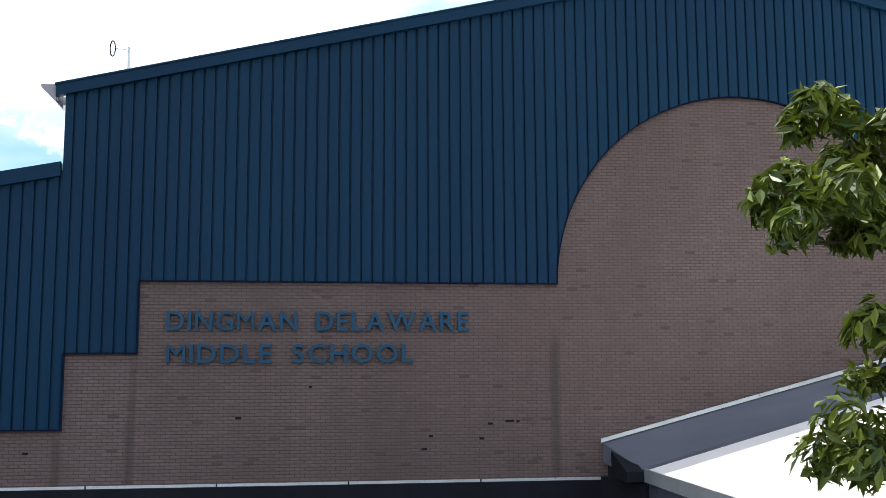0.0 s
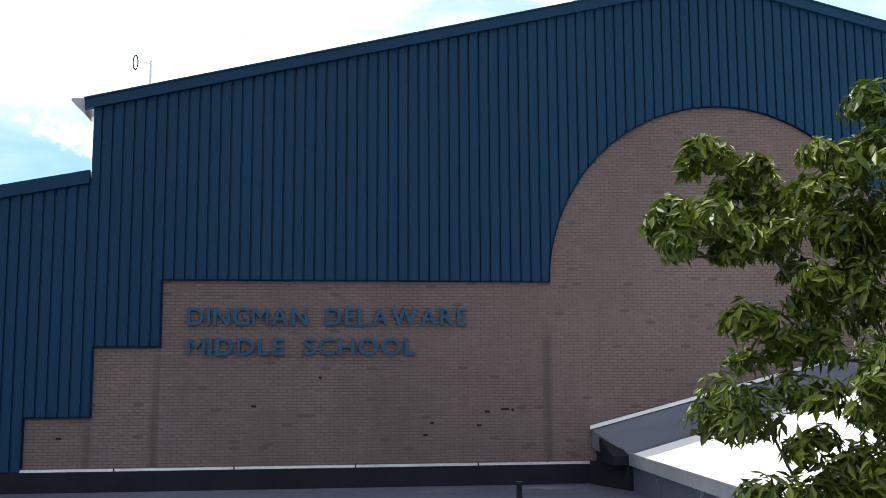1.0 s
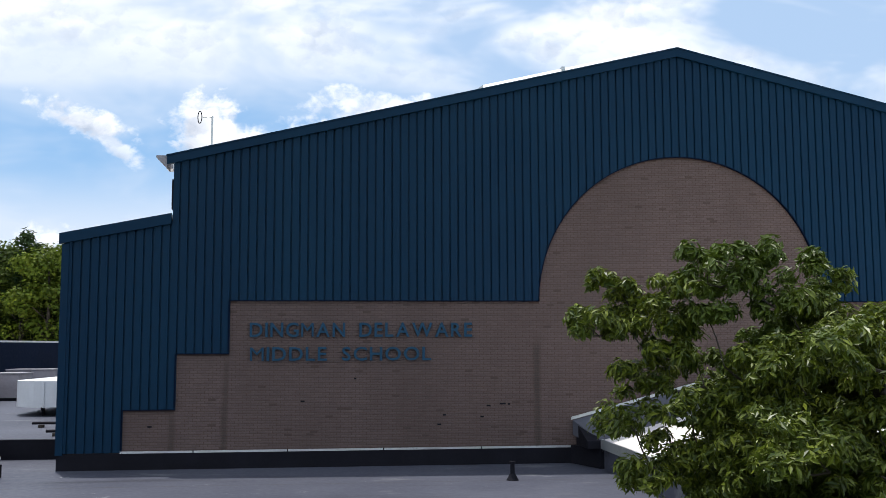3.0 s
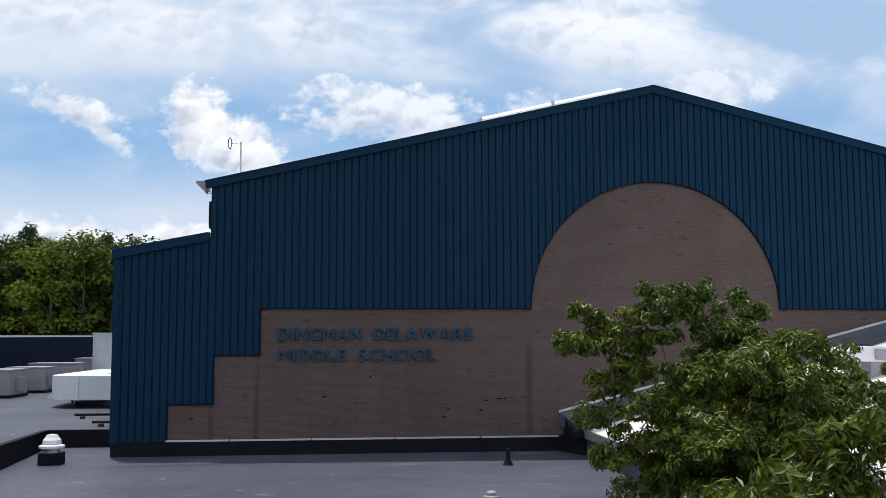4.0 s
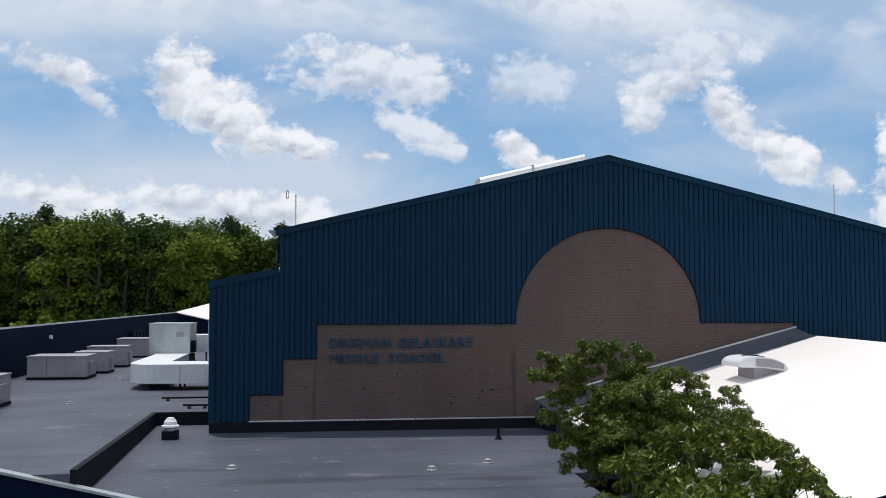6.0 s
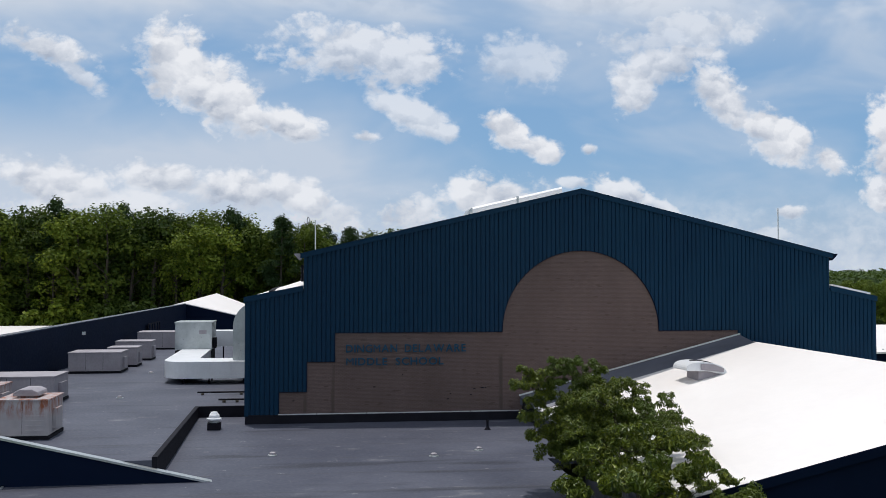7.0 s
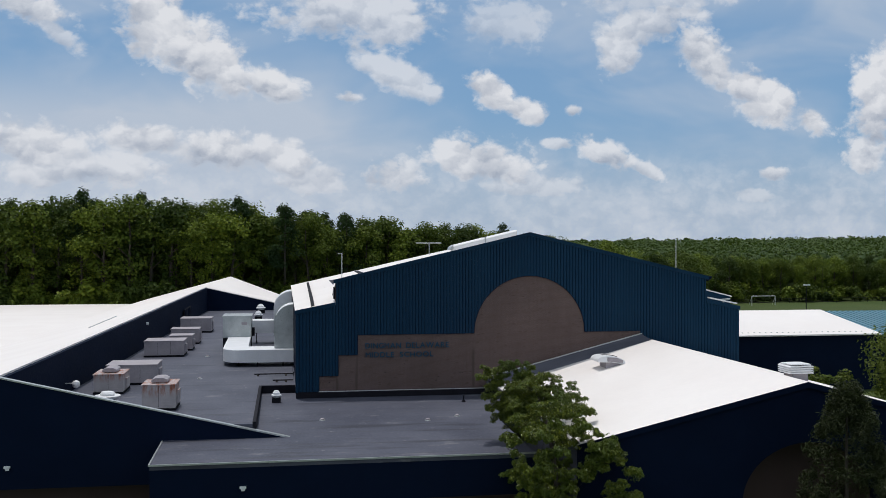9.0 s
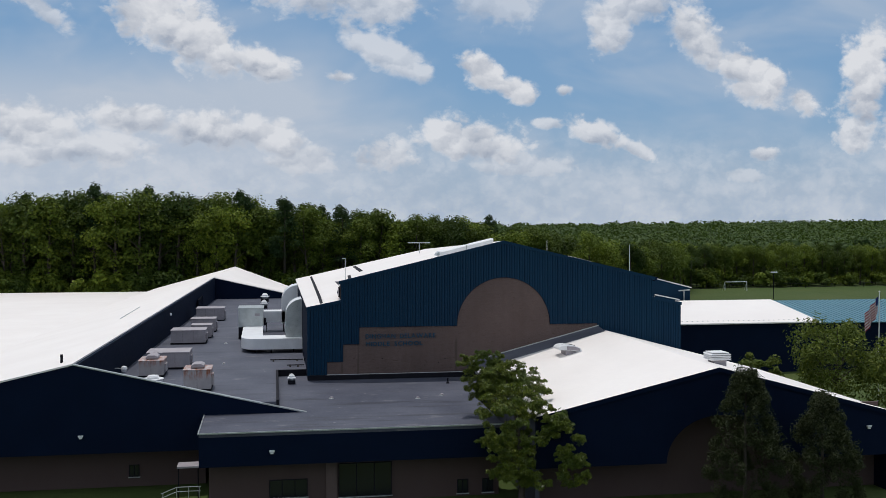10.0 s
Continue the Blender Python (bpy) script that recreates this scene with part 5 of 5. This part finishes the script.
for x, y in ((14.9, 3.0), ):
    s = thing("lean_to_cap", x, y, roof_z(x, 1.3) + 0.1, "white sheet cap at the lean-to edge", "cap")
    part("cap", prism([(-0.2, 0.06), (2.0, -0.40), (2.0, -0.30), (-0.2, 0.16)], "y", -2.0, -1.4), WHITE_METAL, s)

# rear wing behind the gymnasium
RW = 48.0
rear = tagged(part("rear_wing", prism([(4, GROUND), (38.4, GROUND), (38.4, 7.9), (20.5, 12.4), (4, 8.2)], "y", RW, RW + 0.3), SIDING), "blue steel gabled wing behind the gymnasium", "building")
part("roof", prism([(4, 8.2), (20.5, 12.4), (20.5, 12.55), (4, 8.35)], "y", RW - 0.1, 74), WHITE_ROOF, rear, "white membrane slope")
part("roof", prism([(38.6, 7.84), (20.5, 12.4), (20.5, 12.55), (38.6, 7.99)], "y", RW - 0.1, 74), WHITE_ROOF, rear, "white membrane slope")
part("side_wall", box(38.1, 38.4, RW + 0.3, 74, GROUND, 7.85), SIDING, rear)
part("back_wall", prism([(4, GROUND), (38.4, GROUND), (38.4, 7.9), (20.5, 12.4), (4, 8.2)], "y", 73.6, 73.9), SIDING, rear)
whip3 = thing("antenna", 19.0, RW + 6, 12.0, "thin whip antenna above the rear wing", "antenna")
part("mast", tube([(0, 0, 0), (0, 0, 2.6)], 0.04, 6), GALV, whip3)
ds = thing("downspout", 37.4, RW - 0.2, 0, "pale tee-shaped vent riser at the wing corner", "pipe")
part("riser", tube([(0, 0, 4), (0, 0, 7.5)], 0.10, 8), GALV, ds)
part("tee", tube([(-0.8, 0, 7.5), (0.9, 0, 7.6)], 0.10, 8), GALV, ds)

# ---- fronts ----


def floodlight(x, y, z):
    t = thing("wall_light", x, y, z, "small pale floodlight fixed to the navy fascia", "light fitting", "fascia floodlights")
    part("back_box", box(-0.10, 0.10, -0.09, 0, -0.08, 0.08), GALV, t, bevel=0.01)
    part("head", box(-0.17, 0.17, -0.22, -0.09, -0.02, 0.10), WHITE_METAL, t, bevel=0.015)
    part("lower_head", box(-0.10, 0.10, -0.18, -0.09, -0.15, -0.05), WHITE_METAL, t, bevel=0.01)


floodlight(-20.2, A_FRONT, 1.78)
floodlight(-33.45, L_FRONT, 1.98)
floodlight(21.5, W_FRONT, 2.55)


def window(x0, x1, z0, z1, y, name, bars=1):
    t = tagged(new(name), "dark framed window in the brick front", "window", kind="structure")
    part("pane", box(x0 + 0.05, x1 - 0.05, y - 0.03, y - 0.01, z0 + 0.05, z1 - 0.05), GLASS_DARK, t)
    for a, b, c, d in ((x0, x1, z0, z0 + 0.06), (x0, x1, z1 - 0.06, z1), (x0, x0 + 0.06, z0 + 0.06, z1 - 0.06), (x1 - 0.06, x1, z0 + 0.06, z1 - 0.06)):
        part("frame", box(a, b, y - 0.06, y + 0.0, c, d), BLACK, t)
    for k in range(1, bars + 1):
        xm = x0 + (x1 - x0) * k / (bars + 1)
        part("mullion", box(xm - 0.03, xm + 0.03, y - 0.06, y - 0.031, z0 + 0.06, z1 - 0.06), BLACK, t)
    part("sill", box(x0 - 0.05, x1 + 0.05, y - 0.12, y - 0.061, z0 - 0.06, z0 + 0.01), GALV, t)


window(-15.7, -12.0, -1.9, 0.45, A_FRONT + 1.5, "window_1", 2)
window(-20.4, -17.8, -1.75, -0.5, A_FRONT + 1.5, "window_2", 2)
window(-30.5, -29.75, -1.5, -0.6, L_FRONT + 2.0, "window_3", 1)
for bx in (-7.4, -5.6):
    window(bx, bx + 0.8, -2.0, -1.0, A_FRONT + 1.5, "window_4", 1)

# brick fields under the navy fronts, in the brick with shade in its colour
part("brick_wall", box(-80, A_WEST - 0.1, L_FRONT + 2.0, L_FRONT + 2.2, GROUND, 0.72), SHADED_BRICK, west, "brown brick base")
part("soffit", box(-80, A_WEST - 0.1, L_FRONT + 0.3, L_FRONT + 2.2, 0.722, 0.80), NAVY, west)
part("brick_wall", box(W_L, W_R, W_FRONT + 2.0, W_FRONT + 2.2, GROUND, 3.9), SHADED_BRICK, w_wing, "brown brick base seen through a round arch")

can = thing("entrance_canopy", -25.85, -15.6, 0.15, "small flat pale canopy on posts beside the entrance", "canopy")
part("slab", box(-0.75, 0.75, -0.7, 0.7, 0.1, 0.22), BEIGE, can, bevel=0.01)
for px in (-0.65, 0.65):
    part("post", tube([(px, -0.6, GROUND), (px, -0.6, 0.1)], 0.04, 8), BLACK, can)
hr = thing("handrail", -26.2, -16.6, GROUND, "thin metal stair handrail by the entrance", "handrail")
for k in range(2):
    part("rail", tube([(-1.4, 0, 0.55 + k * .3), (-0.4, 0, 0.95 + k * .3), (1.2, 0, 0.95 + k * .3)], 0.025, 8), GALV, hr)
for px in (-1.3, -0.4, 0.4, 1.1):
    part("post", tube([(px, 0, 0), (px, 0, 1.25 if px > -0.5 else 0.9)], 0.025, 8), GALV, hr)

# louvred opening in the yard wall
lo = thing("wall_louvre", L_RIDGE_X + 3.1, 66.0, 4.8, "tall dark louvred opening in the navy wall", "louvre")
part("frame", box(0, 0.06, -4.6, 4.6, -0.5, 1.3), BLACK, lo)
for k in range(5):
    part("slat", box(0.061, 0.14, -4.2 + k * 2.0, -3.5 + k * 2.0, -0.4, 1.2), NAVY, lo)
wv = thing("wall_light", L_RIDGE_X + 1.95, 34.0, 6.4, "small pale fitting on the navy wall", "light fitting")
part("head", box(0, 0.2, -0.15, 0.15, -0.1, 0.15), WHITE_METAL, wv, bevel=0.02)
dish = thing("camera_dome", L_RIDGE_X + 0.75, 1.0, 4.7, "white rounded fitting bracketed to the navy wall", "fitting")
part("bracket", tube([(0, 0, 0.1), (0.5, 0, 0.1)], 0.04, 8), GALV, dish)
part("ball", lathe([(0.05, -0.28), (0.22, -0.2), (0.28, 0), (0.22, 0.18), (0.05, 0.26)], 16), WHITE_METAL, dish).matrix_basis = pose(0.75, 0, 0.05)

# ---- side lawn and field ----
fp = thing("flagpole", 43.0, 10.0, GROUND, "white flagpole with a furled striped flag", "flagpole")
part("pole", tube([(0, 0, 0), (0, 0, 11.9)], [0.07, 0.045], 10), WHITE_METAL, fp)
part("ball", lathe([(0.02, 11.9), (0.10, 12.0), (0.02, 12.1)], 12), SILVER, fp)
RED = two_scale("flag_red", (0.35, 0.02, 0.03), (0.40, 0.03, 0.04), 3, 20, 0.8)
BLUE = two_scale("flag_blue", (0.02, 0.03, 0.16), (0.03, 0.04, 0.19), 3, 20, 0.8)
CLOTH = two_scale("flag_white", (0.70, 0.70, 0.70), (0.78, 0.78, 0.78), 3, 20, 0.8)


def flag_strip(v0, v1, u0, u1):
    """A strip of hanging cloth, drooping away from the pole in folds."""
    bm, prev = bmesh.new(), None
    for i in range(13):
        u = u0 + (u1 - u0) * i / 12
        col = []
        for v in (v0, v1):
            col.append(bm.verts.new((-0.1 - u * 0.95, 0.18 * math.sin(u * 9 + v), 11.5 - v * 1.75 - u * (1.15 + 0.25 * v))))
        if prev:
            bm.faces.new((prev[0], col[0], col[1], prev[1]))
        prev = col
    bmesh.ops.solidify(bm, geom=bm.faces[:], thickness=0.02)
    return bm


for k in range(13):
    part("stripe", flag_strip(k / 13, (k + 1) / 13, 0.42 if k < 7 else 0.0, 1.55), RED if k % 2 == 0 else CLOTH, fp)
part("canton", flag_strip(0, 7 / 13, 0.0, 0.42), BLUE, fp)

goal = thing("soccer_goal", 104.0, 168.0, land(104, 168), "white soccer goal frame on the playing field", "goal")
part("crossbar", tube([(-3.2, 0, 2.4), (3.2, 0, 2.4)], 0.09, 8), WHITE_METAL, goal)
for s in (-3.2, 3.2):
    part("post", tube([(s, 0, 0), (s, 0, 2.4)], 0.09, 8), WHITE_METAL, goal)
    part("stay", tube([(s, 0, 2.3), (s, 1.6, 0.05)], 0.05, 6), WHITE_METAL, goal)
fence = thing("fence", 140, 175, land(140, 175), "low dark chain-link fence along the playing field", "fence")
fence.matrix_basis = Matrix()
for i in range(24):
    x = 88 + i * 4.5
    part("post", tube([(x, 175, land(x, 175) - .1), (x, 175, land(x, 175) + 1.3)], 0.05, 6), BLACK, fence)
for h in (0.3, 1.25):
    part("rail", tube([(88 + i * 4.5, 175, land(88 + i * 4.5, 175) + h) for i in range(24)], 0.04, 6), BLACK, fence)
lp = thing("light_pole", 98, 136, land(98, 136), "dark field light pole with a pale head", "light pole")
part("pole", tube([(0, 0, 0), (0, 0, 6.5)], 0.09, 8), BLACK, lp)
part("head", box(-0.7, 0.9, -0.15, 0.15, 6.3, 6.6), WHITE_METAL, lp, bevel=0.03)

# ribs on the teal roof
for i in range(60):
    x = 50.6 + i * 0.75
    part("roof_rib", prism([(33.6, 4.1), (48, 5.9), (48, 5.97), (33.6, 4.17)], "x", x, x + 0.08), TEAL_ROOF, far)
for i in range(44):
    part("snow_guard", box(18 + i * 0.7, 18.15 + i * 0.7, 34.25, 34.33, 4.43, 4.53), GALV, far)

# chipped bricks in the gable wall
for k, (x, z, w) in enumerate(((-10.85, 5.24, 0.2), (-5.72, 5.08, 0.2), (-5.35, 5.13, 0.32), (-5.12, 5.12, 0.12), (-6.95, 4.84, 0.16), (-7.1, 4.58, 0.2), (-5.9, 4.78, 0.18), (-9.4, 5.85, 0.12), (-14.9, 4.6, 0.2))):
    part("chipped_brick", box(x, x + w * 0.55, -0.0135, -0.004, z, z + 0.045), BLACK, gym, "dark hollow of a chipped brick")

# ---- bricks of the gable wall ----
BW, BH, JOINT = 0.2032, 0.0678, 0.012


def brick_verts(x0, x1, z0, z1, d):
    e = 0.004
    return [(x0, 0.0, z0), (x1, 0.0, z0), (x1, 0.0, z1), (x0, 0.0, z1), (x0 + e, -d, z0 + e), (x1 - e, -d, z0 + e), (x1 - e, -d, z1 - e), (x0 + e, -d, z1 - e)]


BRICK_FACES = [(4, 5, 6, 7), (0, 1, 5, 4), (1, 2, 6, 5), (2, 3, 7, 6), (3, 0, 4, 7)]
brick_rng = random.Random(17)
unit = bpy.data.meshes.new("brick")
unit.from_pydata(brick_verts(0, BW - JOINT, 0, BH - JOINT, 0.007), [], BRICK_FACES)
unit.materials.append(BRICK)
rest_v, rest_f, singles = [], [], 0
row = 0
z = 3.94
while z < SPRING + ARCH_R:
    x = -15.55 + (BW / 2 if row % 2 else 0)
    first = True
    while x < 8.6:
        x0, x1 = x, x + BW - JOINT
        if row % 2 and first:
            x0 = -15.55
        first = False
        top = min(brick_top(x0 + 0.002), brick_top(min(x1, 8.59) - 0.002))
        if top < z + BH and abs((x0 + x1) / 2) < ARCH_R + 0.3 and z > SPRING - BH:
            # cut the ends back to the arch
            half = math.sqrt(max(0, ARCH_R ** 2 - max(z + BH - SPRING, 0) ** 2))
            x0, x1 = max(x0, -half), min(x1, half)
            top = z + BH if x1 - x0 > 0.03 else -1
        elif top < z + BH:
            # left ends at the stepped corners
            for edge in (-12.78, -14.18):
                if x0 < edge < x1 and brick_top(edge + 0.01) >= z + BH:
                    x0, top = edge, z + BH
        if top >= z + BH - 0.02 and not (x0 > -2.6 and z + BH < w_z(x0) - 0.3):
            full = abs((x1 - x0) - (BW - JOINT)) < 1e-6
            if full and singles < 300 and -12.9 < x0 < -8.2 and 6.35 < z < 7.30 and (singles < 300):
                b = new("brick", unit)
                b.parent = gym
                b.location = (x0, brick_rng.uniform(-0.002, 0.001), z)
                singles += 1
            else:
                d = 0.007 + brick_rng.uniform(-0.002, 0.002)
                k = len(rest_v)
                rest_v += brick_verts(x0, x1, z, z + BH - JOINT, d)
                rest_f += [tuple(k + i for i in f) for f in BRICK_FACES]
        x += BW
    z += BH
    row += 1
me = bpy.data.meshes.new("brickwork")
me.from_pydata(rest_v, [], rest_f)
me.materials.append(BRICK_REST)
bw = new("brickwork", me)
bw.parent = gym
bw["kind"] = "stuff"
